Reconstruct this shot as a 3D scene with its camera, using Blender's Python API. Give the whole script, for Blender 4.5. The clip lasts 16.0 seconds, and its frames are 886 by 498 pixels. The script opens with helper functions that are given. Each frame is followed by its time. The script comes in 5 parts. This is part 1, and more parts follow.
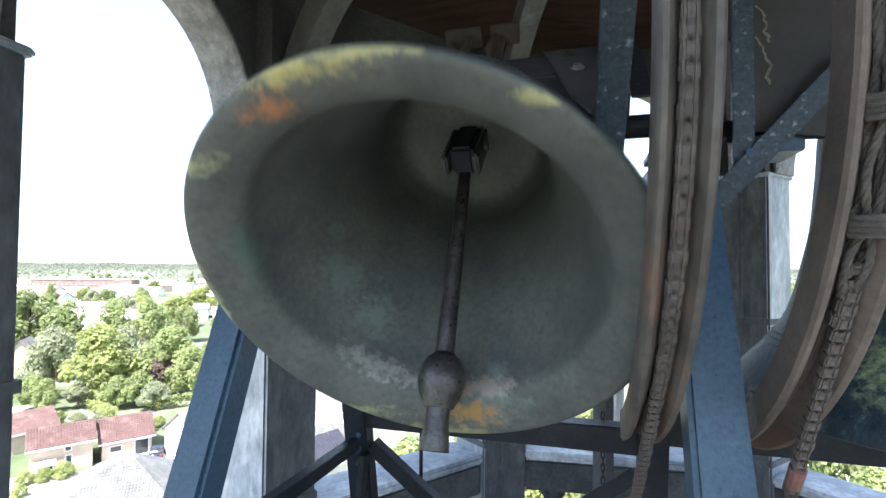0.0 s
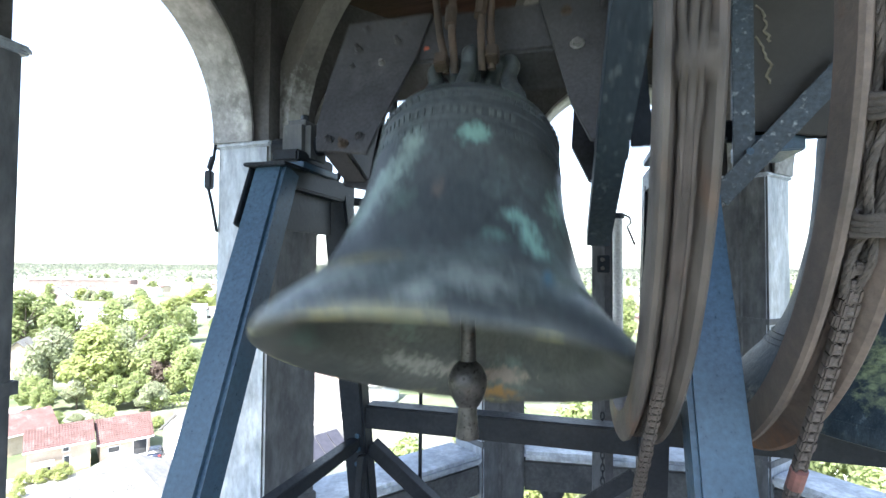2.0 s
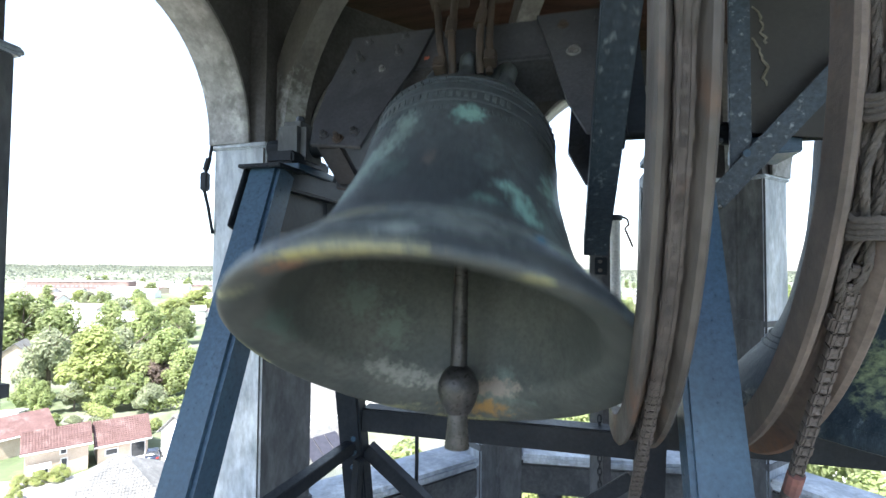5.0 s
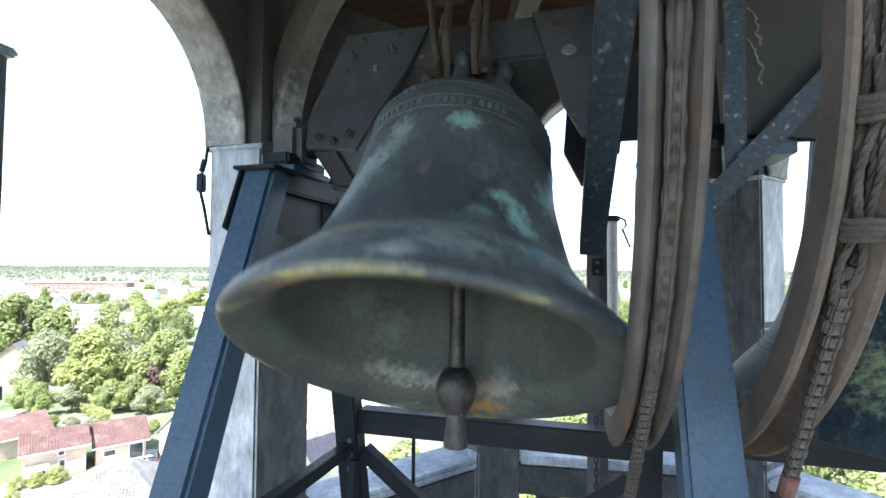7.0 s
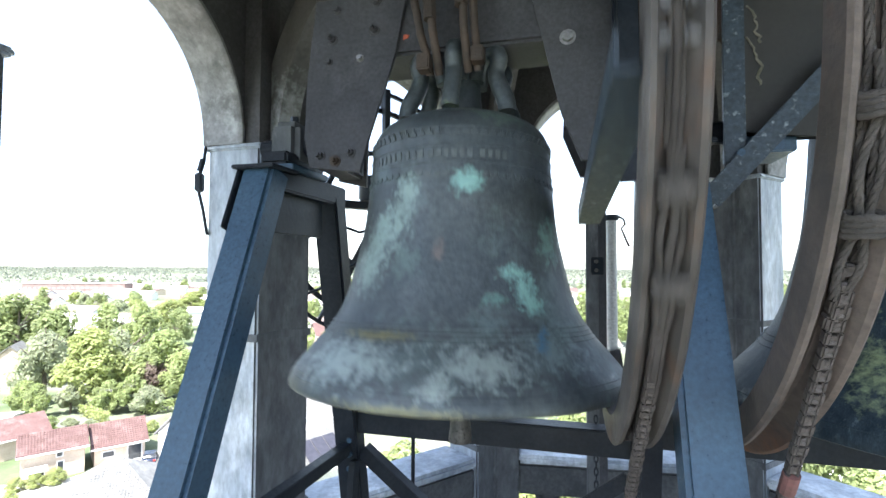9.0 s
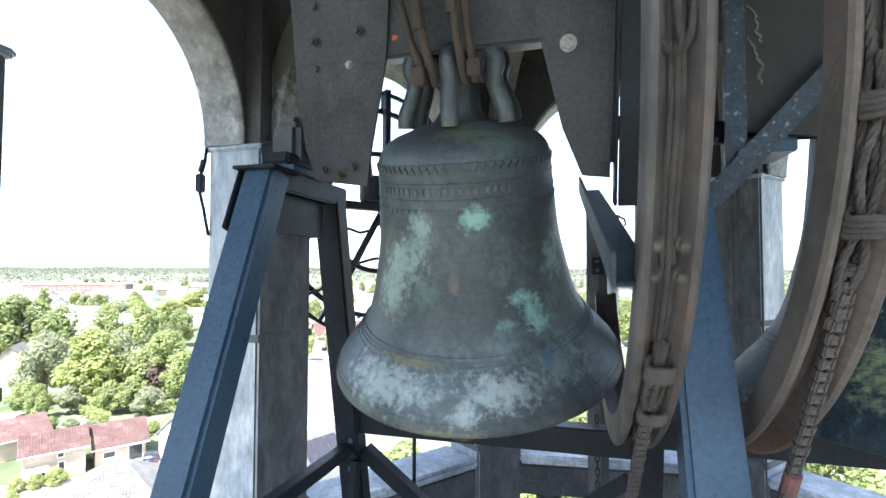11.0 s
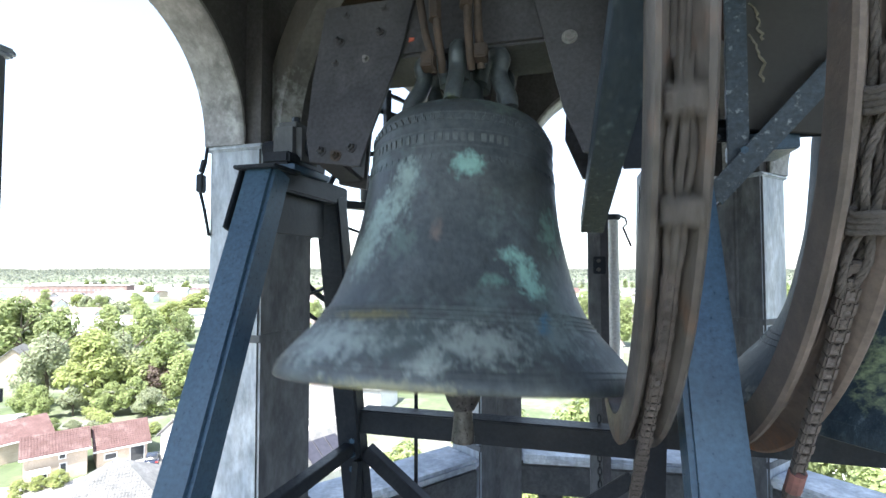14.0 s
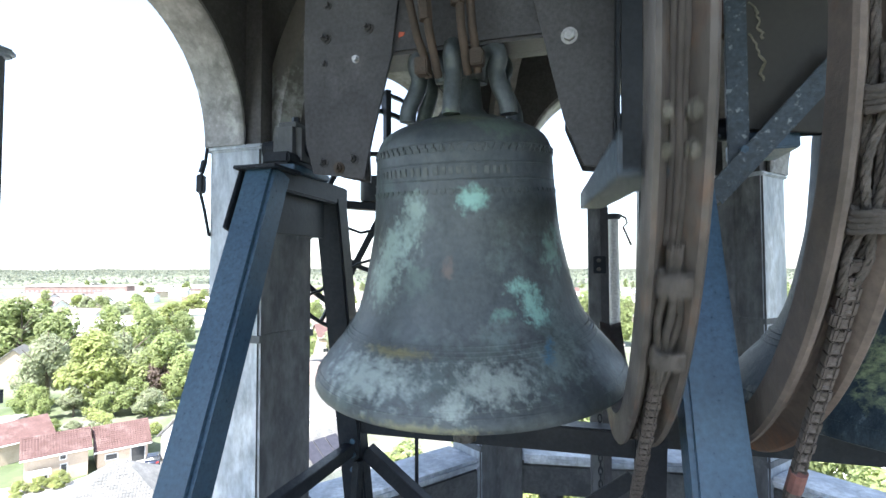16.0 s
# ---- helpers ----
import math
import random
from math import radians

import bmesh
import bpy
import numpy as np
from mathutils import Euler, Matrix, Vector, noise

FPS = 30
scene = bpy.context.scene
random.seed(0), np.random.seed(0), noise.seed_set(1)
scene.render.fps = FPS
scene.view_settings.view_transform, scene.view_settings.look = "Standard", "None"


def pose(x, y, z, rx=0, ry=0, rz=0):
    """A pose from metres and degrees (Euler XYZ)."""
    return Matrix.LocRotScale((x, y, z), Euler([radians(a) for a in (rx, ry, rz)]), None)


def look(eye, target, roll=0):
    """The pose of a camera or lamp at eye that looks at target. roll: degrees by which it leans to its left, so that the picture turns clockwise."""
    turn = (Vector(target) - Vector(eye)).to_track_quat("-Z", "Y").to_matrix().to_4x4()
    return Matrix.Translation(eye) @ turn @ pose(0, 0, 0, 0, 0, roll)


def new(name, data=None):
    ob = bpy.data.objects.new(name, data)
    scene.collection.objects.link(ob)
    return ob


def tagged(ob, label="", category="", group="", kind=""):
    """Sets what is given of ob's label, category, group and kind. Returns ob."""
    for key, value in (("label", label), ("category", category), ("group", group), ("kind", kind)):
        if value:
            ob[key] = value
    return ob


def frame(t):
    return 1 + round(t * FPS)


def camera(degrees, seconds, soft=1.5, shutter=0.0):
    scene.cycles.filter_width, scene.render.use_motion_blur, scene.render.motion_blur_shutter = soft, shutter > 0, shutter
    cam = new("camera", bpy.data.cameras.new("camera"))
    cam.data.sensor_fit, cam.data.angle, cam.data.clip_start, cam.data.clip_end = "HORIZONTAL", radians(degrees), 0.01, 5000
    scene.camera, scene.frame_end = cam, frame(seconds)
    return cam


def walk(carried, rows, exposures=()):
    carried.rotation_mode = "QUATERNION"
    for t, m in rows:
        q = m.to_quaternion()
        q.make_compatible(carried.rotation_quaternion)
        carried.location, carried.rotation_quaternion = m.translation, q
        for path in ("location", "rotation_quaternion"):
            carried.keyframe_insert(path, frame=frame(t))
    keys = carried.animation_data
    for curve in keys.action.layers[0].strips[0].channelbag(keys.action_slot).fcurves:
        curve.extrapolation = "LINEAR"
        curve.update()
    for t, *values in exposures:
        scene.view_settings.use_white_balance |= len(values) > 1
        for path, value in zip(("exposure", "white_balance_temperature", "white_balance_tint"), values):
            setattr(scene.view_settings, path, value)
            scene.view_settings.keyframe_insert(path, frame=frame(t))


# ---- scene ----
# The swing axis of the bell: right end nearer to the camera.
AXIS = Vector((0.0804, 1.5556, 2.4147))
TURN = radians(-15.405)
AXIS_POSE = Matrix.Translation(AXIS) @ Matrix.Rotation(TURN, 4, "Z")


def swing_angles(step=1 / 120, end=16.0):
    """Angle of the bell in radians, by tenths of a second: a damped pendulum."""
    th, om, out, n = 0.84289, -0.35626, [], 0

    def pull(x, v):
        k = 1.0 if n * step < 14 else 0.965
        return -13.777 * k * math.sin(x) - 0.8415 * x ** 3 - 0.1481 * v + 0.0092 * v * abs(v)

    while n * step <= end + 1e-6:
        if n % 12 == 0:
            out.append(th + 0.0344)
        om_mid, th_mid = om + pull(th, om) * step / 2, th + om * step / 2
        om, th = om + pull(th_mid, om_mid) * step, th + om_mid * step
        n += 1
    return out


# ---- camera ----
cam = camera(84.63, 16.0, shutter=0.5)
CAMERA_ROWS = [
    (0, -0.009, -0.016, 2.000, 1.80, 0.47, 0.00),
    (0.5, -0.008, -0.015, 2.000, 1.82, 0.48, -0.03),
    (1, -0.008, -0.014, 2.000, 1.80, 0.47, -0.02),
    (1.5, -0.009, -0.013, 2.000, 1.79, 0.46, -0.09),
    (2, -0.011, -0.010, 2.000, 1.81, 0.45, -0.15),
    (2.5, -0.010, -0.007, 1.998, 1.85, 0.47, -0.18),
    (3, -0.010, -0.003, 1.997, 1.92, 0.52, -0.19),
    (3.5, -0.009, -0.001, 1.997, 1.98, 0.55, -0.24),
    (4, -0.008, -0.001, 1.998, 2.02, 0.52, -0.26),
    (6.5, 0.009, -0.002, 2.005, 2.01, 0.41, -0.32),
    (7, 0.009, 0.002, 2.004, 2.10, 0.42, -0.42),
    (7.5, 0.008, 0.004, 2.003, 2.08, 0.36, -0.47),
    (8, 0.008, 0.005, 2.002, 2.08, 0.32, -0.51),
    (8.5, 0.008, 0.006, 2.001, 2.10, 0.26, -0.53),
    (9, 0.007, 0.005, 2.001, 2.09, 0.27, -0.58),
    (11.5, 0.004, 0.004, 2.002, 2.10, 0.13, -0.49),
    (12, 0.003, 0.004, 2.002, 2.12, 0.10, -0.44),
    (12.5, 0.004, 0.005, 2.001, 2.13, 0.10, -0.42),
    (13, 0.005, 0.006, 2.000, 2.14, 0.10, -0.42),
    (13.5, 0.004, 0.006, 1.999, 2.13, 0.04, -0.43),
    (14, 0.003, 0.008, 1.998, 2.15, -0.01, -0.45),
    (14.5, 0.002, 0.010, 1.997, 2.16, 0.00, -0.43),
    (15, 0.001, 0.010, 1.997, 2.13, -0.05, -0.43),
    (15.5, 0.002, 0.009, 1.998, 2.11, -0.13, -0.45),
    (16, 0.003, 0.009, 1.998, 2.14, -0.13, -0.43),
]
EXPOSURES = [(0, 1.55), (0.5, 1.94), (1.0, 1.55), (1.5, 1.48), (2.0, 1.93), (2.5, 1.66), (3.0, 1.45), (3.5, 1.60), (4.0, 1.75), (5.2, 1.6), (6.5, 1.52), (7.0, 1.62), (7.5, 1.70), (8.0, 1.66), (8.5, 1.6), (9.0, 1.74), (11.5, 1.6), (12.0, 1.56), (14.5, 1.58), (16.0, 1.60)]
walk(cam, [(t, pose(x, y, z, 90 + rx, 0, rz) @ pose(0, 0, 0, 0, 0, roll)) for t, x, y, z, rx, roll, rz in CAMERA_ROWS], [(t, e + 0.22, 6180, 10) for t, e in EXPOSURES])

# ---- light ----
SUN_EL, SUN_AZ = 58.0, 197.0
world = bpy.data.worlds.new("sky")
scene.world = world
world.use_nodes = True
sky = world.node_tree.nodes.new("ShaderNodeTexSky")
sky.sky_type, sky.sun_disc = "NISHITA", False
sky.sun_elevation, sky.sun_rotation = radians(SUN_EL), radians(SUN_AZ)
sky.air_density, sky.dust_density = 1.0, 1.0
back = world.node_tree.nodes["Background"]
back.inputs["Strength"].default_value = 0.15
haze = world.node_tree.nodes.new("ShaderNodeHueSaturation")
haze.inputs["Saturation"].default_value = 0.7
world.node_tree.links.new(sky.outputs[0], haze.inputs["Color"])
world.node_tree.links.new(haze.outputs[0], back.inputs[0])
sun = new("sun", bpy.data.lights.new("sun", "SUN"))
sun.data.energy, sun.data.angle, sun.data.color = 5.0, radians(0.6), (1.0, 0.95, 0.88)
az, el = radians(SUN_AZ), radians(SUN_EL)
sun_dir = Vector((math.sin(az) * math.cos(el), math.cos(az) * math.cos(el), math.sin(el)))
sun.matrix_basis = look(sun_dir * 50, (0, 0, 0))


# ---- materials ----
def material(name, base, other, rough=0.6, metal=0.0, scale=6.0, bump=0.15, third=None, third_at=0.62, grain=60.0, stretch=(1, 1, 1), vary=0.0, spread=0.12):
    """A surface of two colours mixed in blotches, with patches of a third, fine grain in colour, gloss and relief."""
    m = bpy.data.materials.new(name)
    m.use_nodes = True
    nt, n = m.node_tree, m.node_tree.nodes
    ln = nt.links.new
    b = n["Principled BSDF"]
    co = n.new("ShaderNodeTexCoord")
    mp = n.new("ShaderNodeMapping")
    mp.inputs["Scale"].default_value = stretch
    ln(co.outputs["Object"], mp.inputs[0])
    big, fine = n.new("ShaderNodeTexNoise"), n.new("ShaderNodeTexNoise")
    for k, s, d in ((big, scale, 6), (fine, grain, 4)):
        k.inputs["Scale"].default_value, k.inputs["Detail"].default_value, k.inputs["Roughness"].default_value = s, d, 0.62
        ln(mp.outputs[0], k.inputs["Vector"])
    ramp = n.new("ShaderNodeValToRGB")
    ramp.color_ramp.elements[0].position, ramp.color_ramp.elements[1].position = 0.5 - spread, 0.5 + spread
    ramp.color_ramp.elements[0].color, ramp.color_ramp.elements[1].color = (*base, 1), (*other, 1)
    ln(big.outputs["Fac"], ramp.inputs[0])
    colour = ramp.outputs[0]

    def mix(a, fac, c, kind="MIX"):
        x = n.new("ShaderNodeMix")
        x.data_type, x.blend_type = "RGBA", kind
        ln(a, x.inputs[6])
        if isinstance(fac, float):
            x.inputs[0].default_value = fac
        else:
            ln(fac, x.inputs[0])
        if isinstance(c, tuple):
            x.inputs[7].default_value = (*c, 1)
        else:
            ln(c, x.inputs[7])
        return x.outputs[2]

    if third:
        pat = n.new("ShaderNodeTexNoise")
        pat.inputs["Scale"].default_value, pat.inputs["Detail"].default_value = scale * 0.55, 9
        pat.inputs["Roughness"].default_value = 0.68
        off = n.new("ShaderNodeVectorMath")
        off.operation = "ADD"
        off.inputs[1].default_value = (7.3, 2.1, 4.7)
        ln(mp.outputs[0], off.inputs[0])
        ln(off.outputs[0], pat.inputs["Vector"])
        r2 = n.new("ShaderNodeValToRGB")
        r2.color_ramp.elements[0].position, r2.color_ramp.elements[1].position = third_at - 0.05, third_at + 0.08
        ln(pat.outputs["Fac"], r2.inputs[0])
        colour = mix(colour, r2.outputs[0], third)
    gr = n.new("ShaderNodeMapRange")
    gr.inputs[1].default_value, gr.inputs[2].default_value, gr.inputs[3].default_value, gr.inputs[4].default_value = 0.3, 0.7, 0.72, 1.22
    ln(fine.outputs["Fac"], gr.inputs[0])
    colour = mix(colour, 1.0, gr.outputs[0], "MULTIPLY")
    if vary:
        info = n.new("ShaderNodeObjectInfo")
        vr = n.new("ShaderNodeMapRange")
        vr.inputs[3].default_value, vr.inputs[4].default_value = 1 - vary, 1 + vary
        ln(info.outputs["Random"], vr.inputs[0])
        colour = mix(colour, 1.0, vr.outputs[0], "MULTIPLY")
    ln(colour, b.inputs["Base Color"])
    b.inputs["Metallic"].default_value = metal
    rr = n.new("ShaderNodeMapRange")
    rr.inputs[1].default_value, rr.inputs[2].default_value = 0.3, 0.7
    rr.inputs[3].default_value, rr.inputs[4].default_value = max(0.05, rough - 0.12), min(1, rough + 0.12)
    ln(fine.outputs["Fac"], rr.inputs[0])
    ln(rr.outputs[0], b.inputs["Roughness"])
    if bump:
        bp = n.new("ShaderNodeBump")
        bp.inputs["Strength"].default_value, bp.inputs["Distance"].default_value = bump, 0.01
        ln(fine.outputs["Fac"], bp.inputs["Height"])
        ln(bp.outputs[0], b.inputs["Normal"])
    return m


def stains(m, spots, scale=38.0):
    """Stains of a colour at places of the object: (centre, radii, colour, strength)."""
    nt, n = m.node_tree, m.node_tree.nodes
    ln = nt.links.new
    b = n["Principled BSDF"]
    colour = b.inputs["Base Color"].links[0].from_socket
    co = n.new("ShaderNodeTexCoord")
    nz = n.new("ShaderNodeTexNoise")
    nz.inputs["Scale"].default_value, nz.inputs["Detail"].default_value, nz.inputs["Roughness"].default_value = scale, 7, 0.7
    ln(co.outputs["Object"], nz.inputs["Vector"])
    for centre, radii, rgb, strength in spots:
        sub = n.new("ShaderNodeVectorMath")
        sub.operation = "SUBTRACT"
        sub.inputs[1].default_value = centre
        ln(co.outputs["Object"], sub.inputs[0])
        dv = n.new("ShaderNodeVectorMath")
        dv.operation = "DIVIDE"
        dv.inputs[1].default_value = radii
        ln(sub.outputs[0], dv.inputs[0])
        length = n.new("ShaderNodeVectorMath")
        length.operation = "LENGTH"
        ln(dv.outputs[0], length.inputs[0])
        add = n.new("ShaderNodeMath")
        add.operation = "MULTIPLY_ADD"
        add.inputs[1].default_value = -4.0
        ln(nz.outputs["Fac"], add.inputs[0])
        ln(length.outputs["Value"], add.inputs[2])
        rg = n.new("ShaderNodeMapRange")
        rg.inputs[1].default_value, rg.inputs[2].default_value = -0.75, -1.75
        rg.inputs[3].default_value, rg.inputs[4].default_value = 0.0, strength
        ln(add.outputs[0], rg.inputs[0])
        x = n.new("ShaderNodeMix")
        x.data_type = "RGBA"
        x.inputs[7].default_value = (*rgb, 1)
        ln(rg.outputs[0], x.inputs[0])
        ln(colour, x.inputs[6])
        colour = x.outputs[2]
    ln(colour, b.inputs["Base Color"])
    return m


GREEN_SPOT, PALE, DULL = (0.26, 0.46, 0.42), (0.36, 0.42, 0.405), (0.22, 0.28, 0.28)
BRONZE = material("aged_bronze", (0.068, 0.083, 0.093), (0.104, 0.121, 0.130), 0.46, 0.3, 5, 0.25, (0.16, 0.21, 0.212), 0.585, 55)
BRONZE_IN = material("inner_bronze", (0.080, 0.092, 0.090), (0.118, 0.128, 0.122), 0.6, 0.25, 5, 0.12, (0.17, 0.22, 0.21), 0.66, 60)
stains(BRONZE, [
    ((0.0, -0.45, -0.655), (0.46, 0.20, 0.045), (0.15, 0.195, 0.195), 0.6),
    ((-0.20, -0.40, -0.66), (0.17, 0.14, 0.05), PALE, 0.9),
    ((0.15, -0.42, -0.655), (0.10, 0.10, 0.045), PALE, 0.85),
    ((0.32, -0.30, -0.62), (0.10, 0.12, 0.05), DULL, 0.8),
    ((0.06, -0.46, -0.70), (0.04, 0.06, 0.035), PALE, 0.9),
    ((-0.02, -0.49, -0.745), (0.14, 0.05, 0.012), (0.28, 0.28, 0.18), 0.7),
    ((0.082, -0.276, -0.207), (0.040, 0.05, 0.034), GREEN_SPOT, 1.0),
    ((0.200, -0.262, -0.44), (0.035, 0.05, 0.022), GREEN_SPOT, 1.0),
    ((0.228, -0.255, -0.485), (0.030, 0.05, 0.045), GREEN_SPOT, 1.0),
    ((0.252, -0.262, -0.525), (0.028, 0.05, 0.025), GREEN_SPOT, 1.0),
    ((0.160, -0.31, -0.51), (0.030, 0.05, 0.015), (0.16, 0.28, 0.25), 0.9),
    ((0.281, -0.14, -0.357), (0.03, 0.06, 0.06), (0.22, 0.36, 0.32), 0.9),
    ((0.30, -0.11, -0.30), (0.03, 0.05, 0.03), (0.18, 0.30, 0.27), 0.9),
    ((-0.08, -0.277, -0.22), (0.038, 0.05, 0.040), (0.27, 0.36, 0.34), 0.95),
    ((-0.10, -0.278, -0.28), (0.040, 0.05, 0.055), (0.24, 0.32, 0.30), 0.85),
    ((-0.15, -0.26, -0.34), (0.070, 0.07, 0.070), (0.27, 0.36, 0.34), 0.95),
    ((-0.19, -0.25, -0.42), (0.065, 0.07, 0.075), (0.24, 0.32, 0.30), 0.9),
    ((-0.07, -0.30, -0.42), (0.045, 0.05, 0.050), (0.12, 0.17, 0.16), 0.7),
    ((0.017, -0.313, -0.39), (0.018, 0.05, 0.024), (0.19, 0.15, 0.14), 0.7),
    ((0.275, -0.31, -0.60), (0.014, 0.05, 0.035), (0.06, 0.18, 0.30), 0.9),
    ((-0.12, -0.37, -0.60), (0.10, 0.10, 0.012), (0.20, 0.18, 0.09), 0.8),
    ((-0.22, -0.14, 0.0), (0.05, 0.08, 0.05), (0.20, 0.27, 0.24), 0.8),
    ((0.06, -0.19, 0.03), (0.10, 0.05, 0.03), (0.20, 0.24, 0.15), 0.8),
    ((0.16, -0.20, 0.0), (0.08, 0.06, 0.04), (0.15, 0.21, 0.18), 0.7),
])
stains(BRONZE_IN, [
    ((-0.12, 0.405, -0.675), (0.14, 0.06, 0.022), (0.34, 0.34, 0.31), 0.9),
    ((0.10, 0.405, -0.680), (0.09, 0.06, 0.022), (0.36, 0.24, 0.18), 0.9),
    ((-0.21, 0.335, -0.672), (0.12, 0.08, 0.030), (0.30, 0.31, 0.29), 0.95),
    ((0.11, 0.385, -0.682), (0.10, 0.05, 0.026), (0.32, 0.29, 0.26), 0.9),
    ((0.06, 0.44, -0.73), (0.11, 0.06, 0.016), (0.40, 0.24, 0.08), 0.9),
    ((0.02, 0.485, -0.754), (0.22, 0.016, 0.02), (0.34, 0.33, 0.17), 0.85),
    ((-0.17, -0.42, -0.735), (0.05, 0.035, 0.03), (0.42, 0.19, 0.08), 0.9),
    ((-0.10, -0.41, -0.685), (0.16, 0.06, 0.010), (0.40, 0.22, 0.10), 0.8),
    ((-0.12, -0.478, -0.754), (0.13, 0.024, 0.02), (0.40, 0.37, 0.15), 0.9),
    ((0.05, -0.493, -0.755), (0.13, 0.014, 0.02), (0.38, 0.37, 0.19), 0.85),
    ((0.29, -0.402, -0.755), (0.045, 0.014, 0.02), (0.38, 0.38, 0.19), 0.85),
    ((-0.37, -0.325, -0.755), (0.08, 0.020, 0.02), (0.33, 0.35, 0.22), 0.8),
    ((-0.492, 0.05, -0.755), (0.012, 0.16, 0.02), (0.33, 0.35, 0.22), 0.8),
    ((-0.25, 0.43, -0.755), (0.14, 0.018, 0.02), (0.33, 0.34, 0.20), 0.8),
    ((-0.40, -0.08, -0.70), (0.03, 0.10, 0.05), (0.11, 0.17, 0.15), 0.7),
    ((-0.30, 0.15, -0.52), (0.06, 0.08, 0.05), (0.15, 0.20, 0.18), 0.7),
    ((-0.22, 0.27, -0.55), (0.05, 0.06, 0.07), (0.15, 0.20, 0.18), 0.7),
])
STEEL_BLUE = material("blue_grey_painted_steel", (0.038, 0.076, 0.126), (0.053, 0.099, 0.153), 0.38, 0.0, 3, 0.06, (0.10, 0.14, 0.19), 0.66, 90)
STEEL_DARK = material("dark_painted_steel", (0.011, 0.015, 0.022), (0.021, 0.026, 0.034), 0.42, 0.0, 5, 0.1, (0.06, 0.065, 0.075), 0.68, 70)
YOKE_GREY = material("dull_grey_yoke_steel", (0.052, 0.054, 0.062), (0.080, 0.082, 0.092), 0.5, 0.0, 3, 0.12, (0.11, 0.112, 0.122), 0.64, 80)
FLAKED = material("flaking_blue_paint", (0.022, 0.036, 0.054), (0.042, 0.063, 0.087), 0.5, 0.0, 70, 0.3, (0.26, 0.31, 0.35), 0.625, 90)
RUST = material("rusted_iron", (0.05, 0.04, 0.035), (0.085, 0.062, 0.05), 0.75, 0.1, 8, 0.35, (0.14, 0.08, 0.055), 0.63, 90)
RIM = material("weathered_wheel_rim", (0.066, 0.059, 0.055), (0.116, 0.104, 0.097), 0.55, 0.1, 9, 0.4, (0.15, 0.092, 0.064), 0.595, 60)
ROPE = material("greasy_rope", (0.060, 0.054, 0.051), (0.108, 0.097, 0.091), 0.85, 0.0, 20, 0.5, None, 0.6, 220)
CHAIN = material("greasy_chain", (0.07, 0.062, 0.06), (0.125, 0.11, 0.105), 0.65, 0.2, 25, 0.4, (0.15, 0.09, 0.065), 0.62, 150)
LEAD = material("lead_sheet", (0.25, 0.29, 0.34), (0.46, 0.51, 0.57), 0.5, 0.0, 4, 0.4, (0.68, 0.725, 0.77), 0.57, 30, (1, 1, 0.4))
LEAD_MID = material("mid_grey_lead_sheet", (0.096, 0.103, 0.113), (0.150, 0.158, 0.168), 0.65, 0.0, 9, 0.4, (0.24, 0.25, 0.265), 0.61, 30, (1, 1, 0.4))
LEAD_ARCH = material("weathered_arch_lead", (0.15, 0.152, 0.155), (0.26, 0.263, 0.268), 0.55, 0.0, 9, 0.4, (0.40, 0.41, 0.42), 0.60, 35)
# dark lead, with a pale patch at the foot of four ribs
LEAD_RIB = stains(material("pale_footed_lead_rib", (0.075, 0.072, 0.072), (0.115, 0.110, 0.108), 0.6, 0.0, 4, 0.3, (0.16, 0.16, 0.165), 0.60, 40), [((*c, 2.66), (0.16, 0.16, 0.24), (0.36, 0.38, 0.40), 0.8) for c in ((-1.20, 1.15), (-0.79, 2.45), (0.40, 3.35), (1.90, 3.10))], 16)
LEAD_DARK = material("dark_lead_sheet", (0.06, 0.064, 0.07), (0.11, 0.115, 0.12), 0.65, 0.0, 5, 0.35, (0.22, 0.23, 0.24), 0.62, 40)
WOOD_DARK = material("dark_stained_boards", (0.035, 0.018, 0.012), (0.06, 0.03, 0.02), 0.7, 0.0, 3, 0.3, (0.02, 0.013, 0.01), 0.6, 50, (1, 8, 1))
LETTERS = material("worn_raised_bronze", (0.088, 0.104, 0.112), (0.125, 0.142, 0.148), 0.5, 0.3, 30, 0.2)
GREY_PAINT = material("dark_grey_painted_plaster", (0.062, 0.061, 0.065), (0.095, 0.093, 0.098), 0.75, 0.0, 2, 0.1, None, 0.6, 60)
BOLT = material("zinc_bolt", (0.24, 0.24, 0.25), (0.36, 0.36, 0.36), 0.4, 0.6, 20, 0.1)
BOLT_DULL = material("dull_bolt", (0.075, 0.072, 0.070), (0.12, 0.115, 0.11), 0.4, 0.5, 20, 0.1)
CLAPPER_IRON = material("clapper_iron", (0.050, 0.050, 0.053), (0.105, 0.103, 0.105), 0.35, 0.6, 18, 0.3, (0.20, 0.11, 0.07), 0.67, 90)

STEEL_BLUE.node_tree.nodes["Principled BSDF"].inputs["Specular IOR Level"].default_value = 0.35
for dull in (STEEL_DARK, YOKE_GREY, GREY_PAINT, WOOD_DARK, LEAD_MID):
    dull.node_tree.nodes["Principled BSDF"].inputs["Specular IOR Level"].default_value = 0.2

